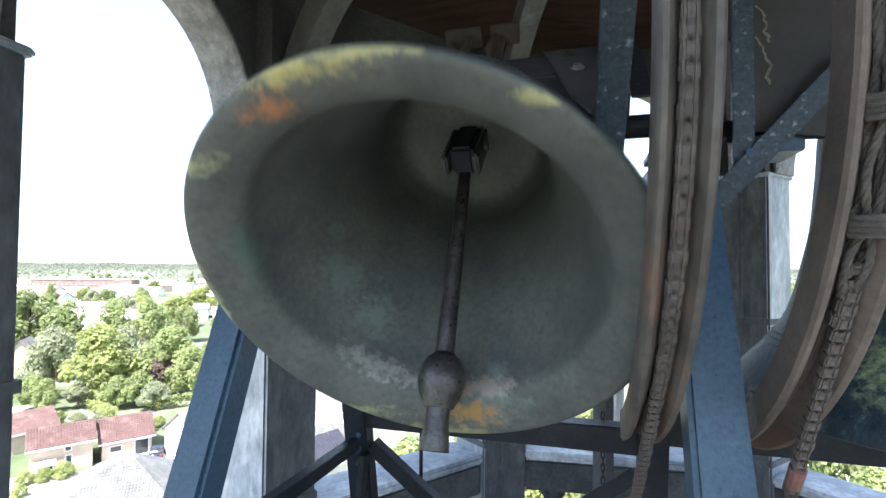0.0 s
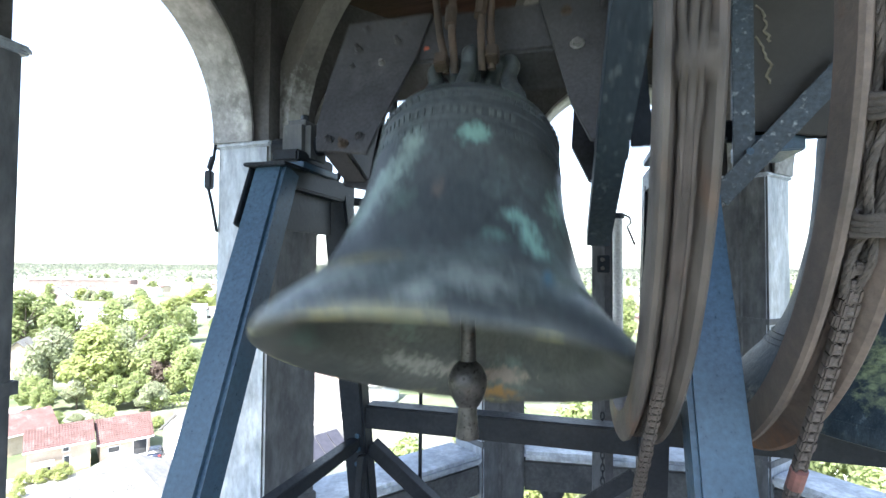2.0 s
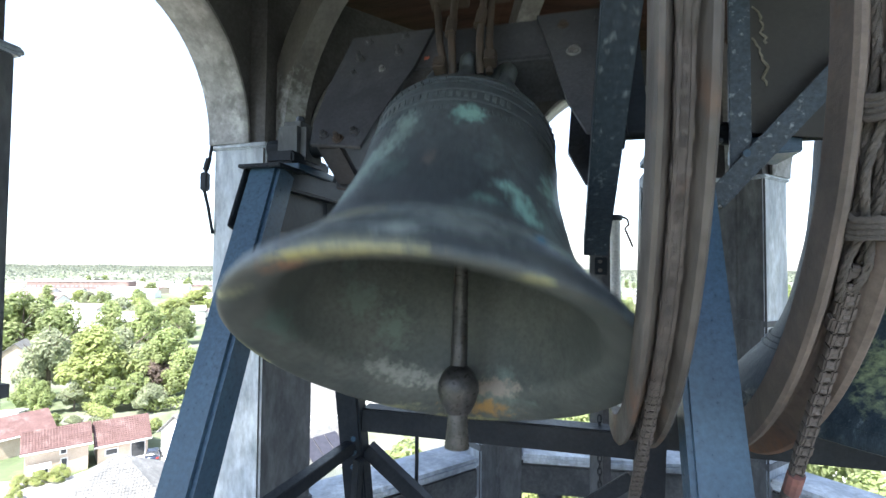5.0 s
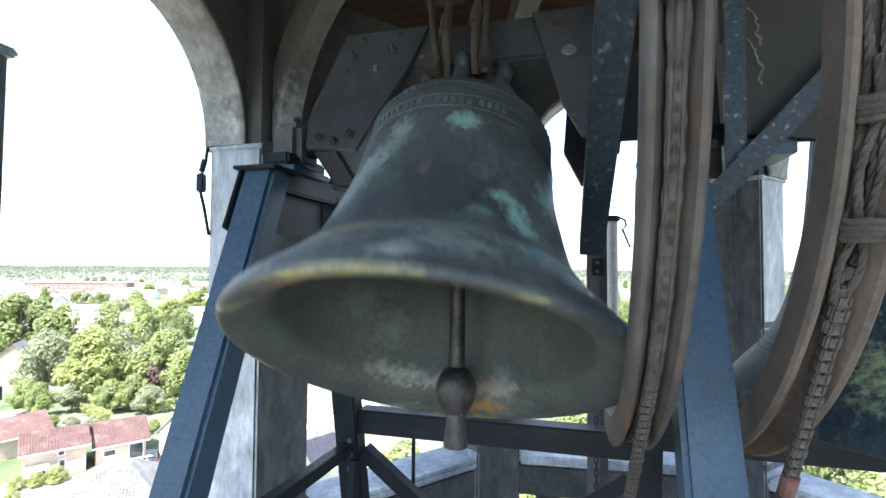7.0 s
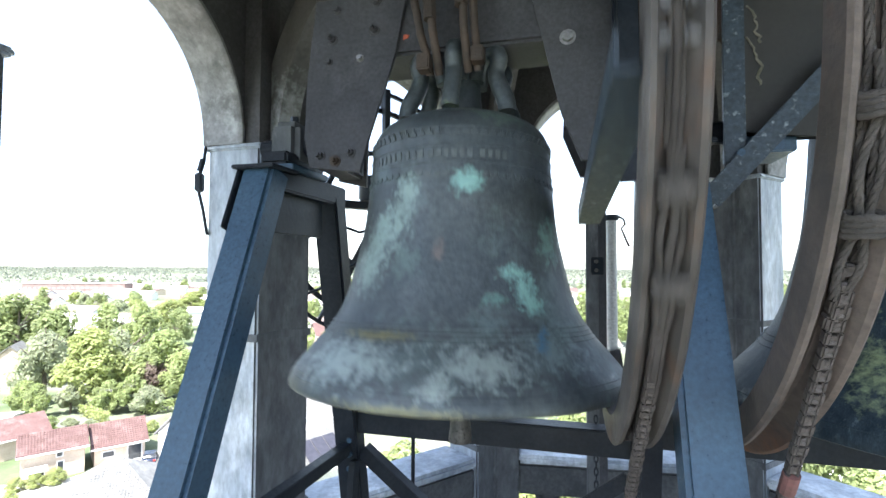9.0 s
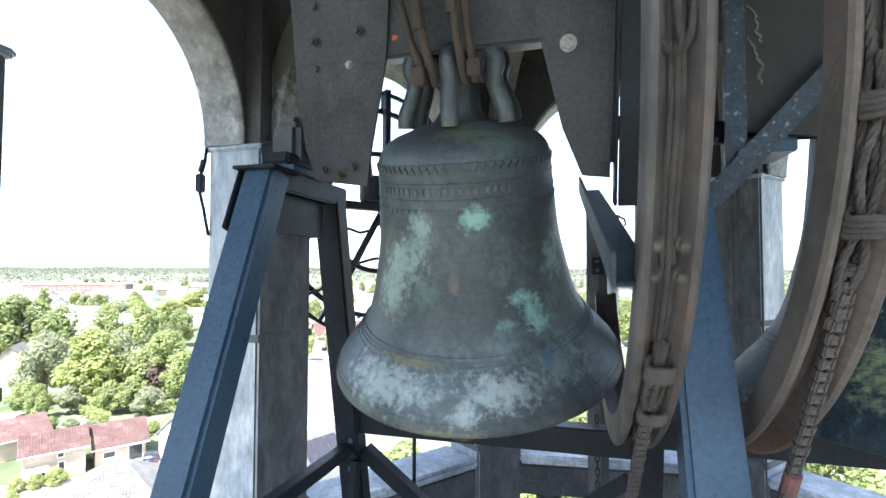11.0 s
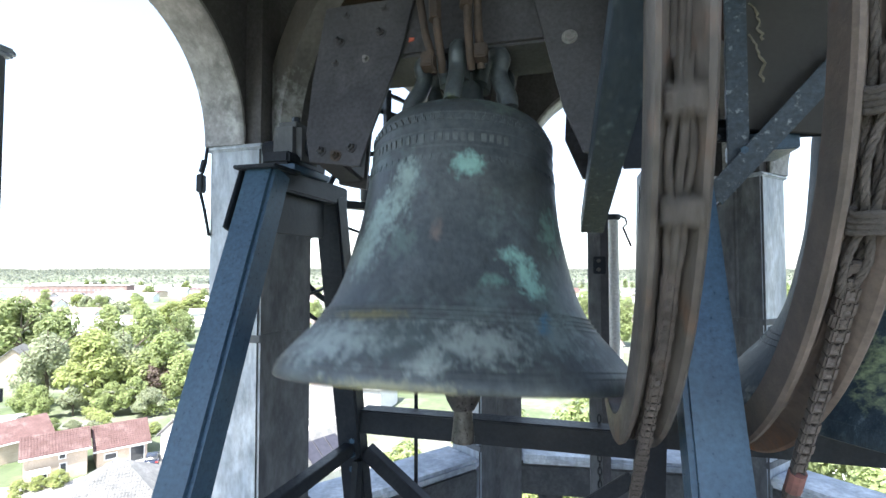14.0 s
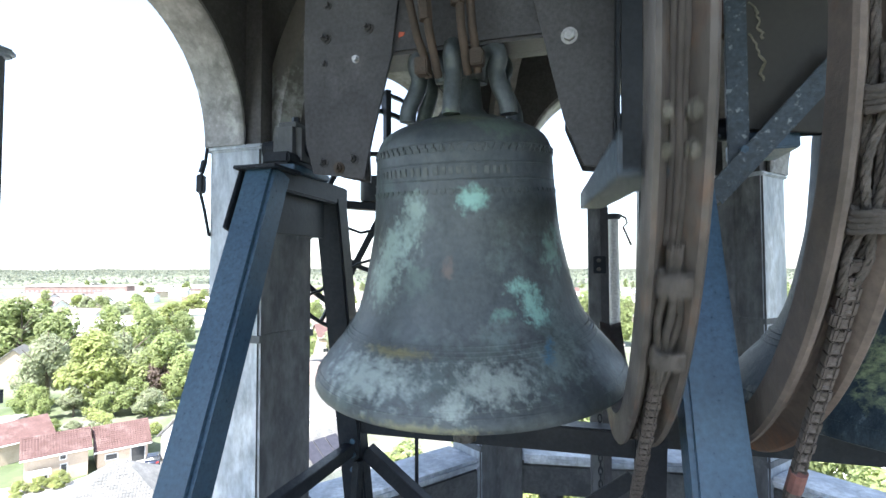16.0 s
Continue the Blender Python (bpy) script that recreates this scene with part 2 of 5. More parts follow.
# ---- builders ----
def finish(bm, name, mat, parent=None, smooth=None, label=""):
    me = bpy.data.meshes.new(name)
    bmesh.ops.recalc_face_normals(bm, faces=bm.faces)
    if smooth:
        for f in bm.faces:
            f.smooth = True
        for e in bm.edges:
            if len(e.link_faces) == 2 and e.calc_face_angle(0) > radians(smooth):
                e.smooth = False
    bm.to_mesh(me)
    bm.free()
    me.materials.append(mat)
    ob = new(name, me)
    if parent:
        ob.parent = parent
    if label:
        ob["label"] = label
    return ob


def part(name, bm, mat, parent, label="", smooth=None):
    return finish(bm, name, mat, parent, smooth, label)


def thing(name, m, label, category, group="", kind=""):
    ob = new(name)
    ob.empty_display_size = 0.1
    ob.matrix_basis = m
    return tagged(ob, label, category, group, kind)


def add_box(bm, lo, hi, bevel=0.0, m=None):
    r = bmesh.ops.create_cube(bm, size=1)
    vs = r["verts"]
    lo, hi = Vector(lo), Vector(hi)
    for v in vs:
        v.co = Vector((lo[i] + (v.co[i] + 0.5) * (hi[i] - lo[i]) for i in range(3)))
    if bevel:
        es = list({e for v in vs for e in v.link_edges})
        r = bmesh.ops.bevel(bm, geom=es, offset=bevel, segments=2, affect="EDGES")
        vs = list({v for f in r["faces"] for v in f.verts} | {v for v in vs if v.is_valid})
    if m is not None:
        bmesh.ops.transform(bm, matrix=m, verts=vs)
    return vs


def box(lo, hi, bevel=0.0, m=None):
    bm = bmesh.new()
    add_box(bm, lo, hi, bevel, m)
    return bm


def beam_pose(a, b, up=(0, 0, 1)):
    """A pose whose z runs from a to b and whose y leans to up."""
    a, b = Vector(a), Vector(b)
    z = (b - a).normalized()
    x = Vector(up).cross(z)
    if x.length < 1e-4:
        x = Vector((1, 0, 0))
    x.normalize()
    y = z.cross(x)
    return Matrix(((x.x, y.x, z.x, a.x), (x.y, y.y, z.y, a.y), (x.z, y.z, z.z, a.z), (0, 0, 0, 1))), (b - a).length


def add_beam(bm, a, b, w, d, bevel=0.006, up=(0, 0, 1)):
    m, length = beam_pose(a, b, up)
    return add_box(bm, (-w / 2, -d / 2, 0), (w / 2, d / 2, length), bevel, m)


def beam(a, b, w, d, bevel=0.006, up=(0, 0, 1)):
    bm = bmesh.new()
    add_beam(bm, a, b, w, d, bevel, up)
    return bm


def add_rod(bm, a, b, r, r2=None, seg=12):
    m, length = beam_pose(a, b)
    g = bmesh.ops.create_cone(bm, cap_ends=True, segments=seg, radius1=r, radius2=r if r2 is None else r2, depth=length)
    bmesh.ops.transform(bm, matrix=m @ Matrix.Translation((0, 0, length / 2)), verts=g["verts"])
    return g["verts"]


def rod(a, b, r, r2=None, seg=12):
    bm = bmesh.new()
    add_rod(bm, a, b, r, r2, seg)
    return bm


def add_tube(bm, pts, r, seg=8, closed=False):
    """A round bar along points; r may be a number or a list."""
    pts = [Vector(p) for p in pts]
    rings, n, last = [], len(pts), None
    for i, p in enumerate(pts):
        if closed:
            d = pts[(i + 1) % n] - pts[i - 1]
        else:
            d = pts[min(i + 1, n - 1)] - pts[max(i - 1, 0)]
        d.normalize()
        ref = last if last is not None else (Vector((0, 0, 1)) if abs(d.z) < 0.9 else Vector((1, 0, 0)))
        x = (ref - d * ref.dot(d)).normalized()
        last = x
        y = d.cross(x)
        rr = r[i] if isinstance(r, (list, tuple)) else r
        rings.append([bm.verts.new(p + (x * math.cos(a) + y * math.sin(a)) * rr) for a in (2 * math.pi * k / seg for k in range(seg))])
    for i in range(n if closed else n - 1):
        a, b = rings[i], rings[(i + 1) % n]
        for k in range(seg):
            bm.faces.new((a[k], a[(k + 1) % seg], b[(k + 1) % seg], b[k]))
    if not closed:
        bm.faces.new(list(reversed(rings[0])))
        bm.faces.new(rings[-1])


def tube(pts, r, seg=8, closed=False):
    bm = bmesh.new()
    add_tube(bm, pts, r, seg, closed)
    return bm


def add_lathe(bm, prof, seg=96, arc=None, axis="z"):
    """Turns a closed or open line of (radius, height) about an axis; arc = (from, to) in degrees."""
    full = arc is None
    a0, a1 = (0, 360) if full else arc
    n = seg if full else seg + 1
    rings = []
    for i in range(n):
        a = radians(a0 + (a1 - a0) * i / seg)
        c, s = math.cos(a), math.sin(a)
        if axis == "z":
            rings.append([bm.verts.new((r * c, r * s, h)) for r, h in prof])
        else:
            rings.append([bm.verts.new((h, -r * c, -r * s)) for r, h in prof])
    m = len(prof)
    for i in range(seg):
        a, b = rings[i], rings[(i + 1) % n]
        for k in range(m - 1):
            bm.faces.new((a[k], b[k], b[k + 1], a[k + 1]))
    return rings


def lathe(prof, seg=96, arc=None, axis="z", caps=False):
    bm = bmesh.new()
    rings = add_lathe(bm, prof, seg, arc, axis)
    if caps and arc:
        bm.faces.new(rings[0])
        bm.faces.new(list(reversed(rings[-1])))
    bmesh.ops.remove_doubles(bm, verts=bm.verts, dist=1e-5)
    return bm


def add_prism(bm, outline, y0, y1):
    """A plate: an outline in x and z, from y0 to y1."""
    a = [bm.verts.new((x, y0, z)) for x, z in outline]
    b = [bm.verts.new((x, y1, z)) for x, z in outline]
    n = len(a)
    bm.faces.new(a)
    bm.faces.new(list(reversed(b)))
    for i in range(n):
        bm.faces.new((a[i], b[i], b[(i + 1) % n], a[(i + 1) % n]))
    return a + b


def prism(outline, y0, y1, bevel=0.0):
    bm = bmesh.new()
    add_prism(bm, outline, y0, y1)
    if bevel:
        bmesh.ops.bevel(bm, geom=list(bm.edges), offset=bevel, segments=1, affect="EDGES")
    return bm


# ---- the belfry: an open eight-sided lantern ----
CORNERS = [(-1.20, 1.15), (-0.79, 2.45), (0.40, 3.35), (1.90, 3.10), (2.67, 1.87), (2.25, 0.25), (0.82, -0.55), (-0.56, -0.10)]
SPRING, EAVES, THICK, HALF = 2.585, 3.5, 0.30, 0.16
RAIL_TOP = 0.735


def bay(k):
    a, b = Vector((*CORNERS[k], 0)), Vector((*CORNERS[(k + 1) % 8], 0))
    d = (b - a).normalized()
    return a, b, d, Vector((-d.y, d.x, 0))


def meet(a, d, b, e):
    t = ((b.x - a.x) * e.y - (b.y - a.y) * e.x) / (d.x * e.y - d.y * e.x)
    return a + d * t


def column_plan(k, grow=0.0, half=HALF, thick=THICK):
    a0, p, d0, n0 = bay(k - 1)
    _, _, d1, n1 = bay(k)
    inner = meet(p - n0 * grow, d0, p - n1 * grow, d1)
    outer = meet(p + n0 * (thick + grow), d0, p + n1 * (thick + grow), d1)
    h = half + grow
    return [p - d0 * h - n0 * grow, inner, p + d1 * h - n1 * grow, p + d1 * h + n1 * (thick + grow), outer, p - d0 * h + n0 * (thick + grow)]


def upright(bm, plan, z0, z1):
    a = [bm.verts.new((q.x, q.y, z0)) for q in plan]
    b = [bm.verts.new((q.x, q.y, z1)) for q in plan]
    n = len(a)
    bm.faces.new(list(reversed(a)))
    bm.faces.new(b)
    for i in range(n):
        bm.faces.new((a[i], a[(i + 1) % n], b[(i + 1) % n], b[i]))


def build_column(k):
    col = thing("column", Matrix(), "octagonal timber column clad in weathered grey lead sheet", "column", "columns of the lantern", "structure")
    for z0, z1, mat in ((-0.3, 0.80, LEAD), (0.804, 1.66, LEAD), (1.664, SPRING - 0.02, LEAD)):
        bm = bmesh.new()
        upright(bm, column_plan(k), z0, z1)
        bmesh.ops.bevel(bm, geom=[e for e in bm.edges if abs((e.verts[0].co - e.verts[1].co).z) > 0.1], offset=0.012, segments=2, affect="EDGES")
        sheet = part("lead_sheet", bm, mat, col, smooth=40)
        # shade of the chamber put into the colour: sides facing the bells darker
        sheet.data.materials.append(LEAD_MID)
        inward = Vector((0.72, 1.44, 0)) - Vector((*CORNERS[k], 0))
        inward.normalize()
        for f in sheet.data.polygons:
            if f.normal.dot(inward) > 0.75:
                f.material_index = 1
    for z in (0.80, 1.66):
        bm = bmesh.new()
        upright(bm, column_plan(k, 0.008), z - 0.015, z + 0.02)
        part("seam", bm, LEAD_MID, col)
    bm = bmesh.new()
    upright(bm, column_plan(k, 0.014), SPRING - 0.026, SPRING)
    bmesh.ops.bevel(bm, geom=list(bm.edges), offset=0.008, segments=2, affect="EDGES")
    part("capital", bm, LEAD, col)
    bm = bmesh.new()
    upright(bm, column_plan(k, -0.02), SPRING, EAVES)
    part("corner_post", bm, GREY_PAINT, col, "dark painted corner post")
    return col


def build_arch(k):
    """Wall over one bay, with its round arch, and the lead-clad ring in the arch."""
    a, b, d, n = bay(k)
    wide = (b - a).length
    r = wide / 2 - HALF
    mid = (a + b) / 2
    m = Matrix(((d.x, n.x, 0, mid.x), (d.y, n.y, 0, mid.y), (0, 0, 1, 0), (0, 0, 0, 1)))
    arch = thing("wall_%d" % (k + 1), m, "dark painted wall over a round arch", "wall", "", "structure")
    steps = 24
    # unseen bays behind the camera: arches raised to let more sky light in
    tall = 1.17 if k < 5 else min(1.45, (EAVES - 0.06 - SPRING) / (r + 0.035))
    bm = bmesh.new()
    for i in range(steps):
        p0, p1 = (math.pi * (1 - j / steps) for j in (i, i + 1))
        pts = [(r * math.cos(p0), SPRING + tall * r * math.sin(p0)), (r * math.cos(p1), SPRING + tall * r * math.sin(p1))]
        x0 = -wide / 2 if i == 0 else pts[0][0]
        x1 = wide / 2 if i == steps - 1 else pts[1][0]
        add_prism(bm, [pts[0], pts[1], (x1, EAVES), (x0, EAVES)] if 0 < i < steps - 1 else ([pts[0], pts[1], (x1, EAVES), (x0, EAVES), (x0, SPRING)] if i == 0 else [pts[0], pts[1], (x1, SPRING), (x1, EAVES), (x0, EAVES)]), 0.110, THICK - 0.03)
    part("spandrel", bm, GREY_PAINT, arch)
    bm = bmesh.new()
    prof = [(r + 0.012, 0.096), (r - 0.004, 0.094), (r - 0.010, 0.103), (r - 0.014, 0.118), (r - 0.017, THICK), (r - 0.017, THICK + 0.014), (r + 0.035, THICK + 0.014), (r + 0.035, THICK - 0.028), (r + 0.002, THICK - 0.028), (r + 0.002, 0.107), (r + 0.012, 0.107), (r + 0.012, 0.096)]
    rings = []
    for i in range(steps * 2 + 1):
        t = math.pi * i / (steps * 2)
        rings.append([bm.verts.new((q * math.cos(t), y, SPRING + tall * q * math.sin(t))) for q, y in prof[:-1]])
    for i in range(steps * 2):
        for j in range(len(prof) - 1):
            j2 = (j + 1) % (len(prof) - 1)
            bm.faces.new((rings[i][j], rings[i + 1][j], rings[i + 1][j2], rings[i][j2]))
    bm.faces.new(rings[0])
    bm.faces.new(list(reversed(rings[-1])))
    part("arch_ring", bm, LEAD_ARCH, arch, "lead-clad arch ring", 40)
    return arch


def build_rail(k):
    a, b, d, n = bay(k)
    wide = (b - a).length
    mid = (a + b) / 2
    m = Matrix(((d.x, n.x, 0, mid.x), (d.y, n.y, 0, mid.y), (0, 0, 1, 0), (0, 0, 0, 1)))
    rail = thing("balustrade", m, "lead-covered timber balustrade between two columns", "balustrade", "balustrades of the lantern", "structure")
    h = wide / 2 - HALF + 0.01
    # the coping takes the pale lead, rails and balusters the dark one
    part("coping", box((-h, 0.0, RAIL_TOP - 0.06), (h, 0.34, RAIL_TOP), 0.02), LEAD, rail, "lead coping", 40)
    part("rail", box((-h, 0.03, RAIL_TOP - 0.27), (h, 0.27, RAIL_TOP - 0.064), 0.015), LEAD_DARK, rail, "dark grey lead rail", 40)
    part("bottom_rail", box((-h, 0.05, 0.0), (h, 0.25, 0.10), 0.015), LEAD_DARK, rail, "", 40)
    for i in range(3):
        x = -h + (i + 0.5) * 2 * h / 3
        prof = [(0.085, 0.1), (0.085, 0.15), (0.06, 0.17), (0.075, 0.22), (0.05, 0.34), (0.075, 0.40), (0.085, 0.42), (0.085, RAIL_TOP - 0.266)]
        bm = lathe(prof, 20)
        bmesh.ops.translate(bm, vec=(x, 0.15, 0), verts=bm.verts)
        part("baluster", bm, LEAD_DARK, rail, "", 40)
    return rail


for k in range(8):
    build_column(k)
    build_arch(k)
    if k != 6:
        build_rail(k)

bm = bmesh.new()
upright(bm, [Vector((x * 1.3 - 0.2, y * 1.3 - 0.4, 0)) for x, y in reversed(CORNERS)], -0.3, -0.004)
tagged(finish(bm, "floor", LEAD_DARK), "grey lead-covered belfry floor", "floor", "", "structure")
centre = Vector((sum(x for x, y in CORNERS) / 8, sum(y for x, y in CORNERS) / 8, 0))
bm = bmesh.new()
for k in range(8):
    a, b, d, n = bay(k)
    a2, b2 = column_plan(k, 0.12)[4], column_plan((k + 1) % 8, 0.12)[4]
    top = centre + Vector((0, 0, EAVES + 0.75))
    quad = [a2 + Vector((0, 0, EAVES)), b2 + Vector((0, 0, EAVES)), top]
    vs = [bm.verts.new(q) for q in quad] + [bm.verts.new(q + Vector((0, 0, 0.1))) for q in quad]
    for f in ((0, 1, 2), (5, 4, 3), (0, 3, 4, 1), (1, 4, 5, 2), (2, 5, 3, 0)):
        bm.faces.new([vs[i] for i in f])
tagged(finish(bm, "ceiling", WOOD_DARK), "dark brown boarded lantern ceiling", "ceiling", "", "structure")

# ---- the swinging bell ----
BELL_OUT = [(0.0, 0.05), (0.12, 0.05), (0.15, 0.04), (0.21, 0.02), (0.25, -0.005), (0.270, -0.035), (0.277, -0.065), (0.281, -0.13), (0.287, -0.2), (0.297, -0.3), (0.313, -0.38), (0.337, -0.48), (0.363, -0.55), (0.398, -0.605), (0.438, -0.65), (0.472, -0.69), (0.492, -0.72), (0.5, -0.742), (0.498, -0.753)]
BELL_IN = [(0.498, -0.753), (0.488, -0.756), (0.462, -0.748), (0.43, -0.730), (0.406, -0.708), (0.396, -0.688), (0.390, -0.655), (0.375, -0.60), (0.342, -0.52), (0.305, -0.42), (0.272, -0.3), (0.255, -0.15), (0.235, -0.06), (0.18, -0.02), (0.0, -0.01)]


def smooth_line(pts, n=3):
    out = []
    for i in range(len(pts) - 1):
        p0, p1, p2, p3 = pts[max(i - 1, 0)], pts[i], pts[i + 1], pts[min(i + 2, len(pts) - 1)]
        for j in range(n):
            t = j / n
            out.append(tuple(0.5 * (2 * b + (c - a) * t + (2 * a - 5 * b + 4 * c - d) * t * t + (3 * b - a - 3 * c + d) * t ** 3) for a, b, c, d in zip(p0, p1, p2, p3)))
    return out + [pts[-1]]


def out_radius(w):
    for (r0, w0), (r1, w1) in zip(BELL_OUT, BELL_OUT[1:]):
        if w1 <= w <= w0 and w0 > w1:
            return r0 + (r1 - r0) * (w0 - w) / (w0 - w1)
    return 0.28


bell = thing("church_bell", AXIS_POSE, "large weathered bronze bell with verdigris patches, swinging on a steel yoke", "bell")
part("bell_body", lathe(smooth_line(BELL_OUT), 128), BRONZE, bell, "dark weathered bronze with pale green stains", 50)
part("bell_inside", lathe(smooth_line(BELL_IN), 128), BRONZE_IN, bell, "dull grey-green bronze inner face", 50)

# rope wheel beside the bell
WU, WR, WW = 0.433, 0.881, 0.080
MIDDLE = WU + WW / 2
ARC = (-95, 122)
prof = [(WR - 0.07, WU), (WR - 0.006, WU), (WR, WU + 0.005), (WR - 0.003, WU + 0.013), (WR - 0.034, WU + 0.028), (WR - 0.044, WU + 0.036), (WR - 0.044, WU + WW - 0.036),
        (WR - 0.034, WU + WW - 0.028), (WR - 0.003, WU + WW - 0.013), (WR, WU + WW - 0.005), (WR - 0.006, WU + WW), (WR - 0.07, WU + WW), (WR - 0.07, WU + WW - 0.006), (WR - 0.055, MIDDLE), (WR - 0.07, WU + 0.006), (WR - 0.07, WU)]
part("wheel_rim", lathe(prof, 140, ARC, "x", True), RIM, bell, "worn brown grooved wheel rim", 40)

# yoke
LEFT = [(-0.475, 0.46), (-0.497, 0.18), (-0.50, 0.0), (-0.478, -0.10), (-0.30, -0.125), (-0.27, 0.0), (-0.192, 0.25), (-0.155, 0.46)]
RIGHT = [(0.21, 0.46), (0.237, 0.35), (0.315, 0.015), (0.368, -0.12), (0.445, -0.13), (0.46, 0.46)]
for outline in (LEFT, RIGHT):
    part("yoke_plate", prism(outline, -0.112, -0.098, 0.002), YOKE_GREY, bell, "grey steel plate with bolts")
    back_outline = [(x if x > 0.3 or x < -0.4 else (0.33 if x > 0 else -0.37), z) for x, z in outline]
    part("yoke_plate", prism(back_outline, 0.098, 0.112), YOKE_GREY, bell, "grey steel plate with bolts")
part("yoke_beam", box((-0.48, -0.095, 0.252), (0.47, 0.095, 0.47), 0.01), YOKE_GREY, bell, "grey painted headstock")
for s in (-1, 1):
    x0, x1 = (-0.47, -0.375) if s < 0 else (0.385, 0.455)
    part("yoke_web", box((x0, -0.095, -0.10), (x1, 0.095, 0.25), 0.01), YOKE_GREY, bell)
    part("axle", rod((s * 0.45, 0, 0), (s * 0.72, 0, 0), 0.035, None, 20), STEEL_DARK, bell)

# clapper
CLAP = Vector((0.0, 0.0, -0.06))
clapper = finish(rod((0, 0, 0), (0, 0, -0.68), 0.017, 0.026, 14), "clapper", CLAPPER_IRON, bell, 40, "dark iron clapper with a polished ball")
part("ball", lathe([(0.0, -0.66), (0.026, -0.662), (0.046, -0.68), (0.06, -0.71), (0.062, -0.735), (0.052, -0.77), (0.036, -0.80), (0.0, -0.802)], 28), CLAPPER_IRON, clapper, "worn iron ball", 50)
part("flight", lathe([(0.0, -0.785), (0.029, -0.785), (0.030, -0.83), (0.037, -0.895), (0.036, -0.90), (0.0, -0.901)], 20), CLAPPER_IRON, clapper, "", 40)

part("eye", rod((-0.028, 0, -0.02), (0.028, 0, -0.02), 0.036, None, 16), CLAPPER_IRON, clapper, "forged eye of the clapper", 40)
for x in (-0.047, 0.047):
    part("staple", box((x - 0.009, -0.035, -0.20), (x + 0.009, 0.035, -0.005), 0.006), CLAPPER_IRON, bell, "dark iron clapper staple")
part("leather_strap", box((-0.036, -0.045, -0.17), (0.036, 0.045, -0.008), 0.01), STEEL_DARK, bell, "black greased leather in the clapper hinge")
part("staple_bolt", rod((-0.068, 0, -0.08), (0.068, 0, -0.08), 0.013, None, 10), BOLT_DULL, bell)

# ---- bell frame ----
frame_thing = thing("bell_frame", AXIS_POSE, "blue-grey painted steel bell frame of trestles and braces", "bell frame")
DOWN = -2.41
for s in (-1, 1):
    u = s * 0.605
    slope = (0.495 - 0.154) / (0.989 - 0.105)
    part("front_leg", beam((u, -0.154, -0.105), (u, -0.154 - slope * (-DOWN - 0.105), DOWN), 0.11, 0.10, 0.012, (0, 1, 0)), STEEL_BLUE, frame_thing, "blue-grey square steel leg", 40)
    slope = 0.216
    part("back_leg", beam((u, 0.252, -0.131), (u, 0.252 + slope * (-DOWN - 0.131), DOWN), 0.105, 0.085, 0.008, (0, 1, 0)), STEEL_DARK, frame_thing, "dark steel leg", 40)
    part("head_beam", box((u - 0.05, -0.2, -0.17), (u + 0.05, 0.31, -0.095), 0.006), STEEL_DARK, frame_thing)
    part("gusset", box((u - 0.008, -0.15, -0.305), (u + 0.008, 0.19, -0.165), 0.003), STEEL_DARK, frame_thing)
    part("bearing", box((u - 0.055, -0.075, -0.076), (u + 0.055, 0.075, 0.082), 0.022), LEAD_MID, frame_thing, "dark cast bearing block", 40)
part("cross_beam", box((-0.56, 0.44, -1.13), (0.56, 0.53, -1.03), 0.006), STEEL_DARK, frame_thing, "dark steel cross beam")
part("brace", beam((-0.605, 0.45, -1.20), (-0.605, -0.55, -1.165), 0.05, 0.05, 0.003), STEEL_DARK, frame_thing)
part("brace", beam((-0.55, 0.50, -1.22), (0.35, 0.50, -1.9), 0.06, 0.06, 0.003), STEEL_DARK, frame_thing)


# ---- bell details ----
def ring_on(r, w, thick):
    bm = bmesh.new()
    pts = [((r + 0.3 * thick) * math.cos(a), (r + 0.3 * thick) * math.sin(a), w) for a in (2 * math.pi * i / 96 for i in range(96))]
    add_tube(bm, pts, thick, 6, True)
    return bm


for w, t in ((-0.052, 0.003), (-0.105, 0.002), (-0.150, 0.002), (-0.578, 0.0022), (-0.590, 0.002), (-0.600, 0.0024), (-0.612, 0.0018), (-0.705, 0.002), (-0.718, 0.002)):
    part("moulding", ring_on(out_radius(w), w, t), BRONZE, bell, "", 60)


def on_bell(phi, w, lift=0.0):
    """A pose on the outer wall: x runs round, z up, y inwards."""
    r = out_radius(w) + lift
    slope = math.atan2(out_radius(w - 0.01) - out_radius(w + 0.01), 0.02)
    c, s = math.cos(phi), math.sin(phi)
    return Matrix(((-s, -c, 0, r * c), (c, -s, 0, r * s), (0, 0, 1, w), (0, 0, 0, 1))) @ Matrix.Rotation(slope, 4, "X")


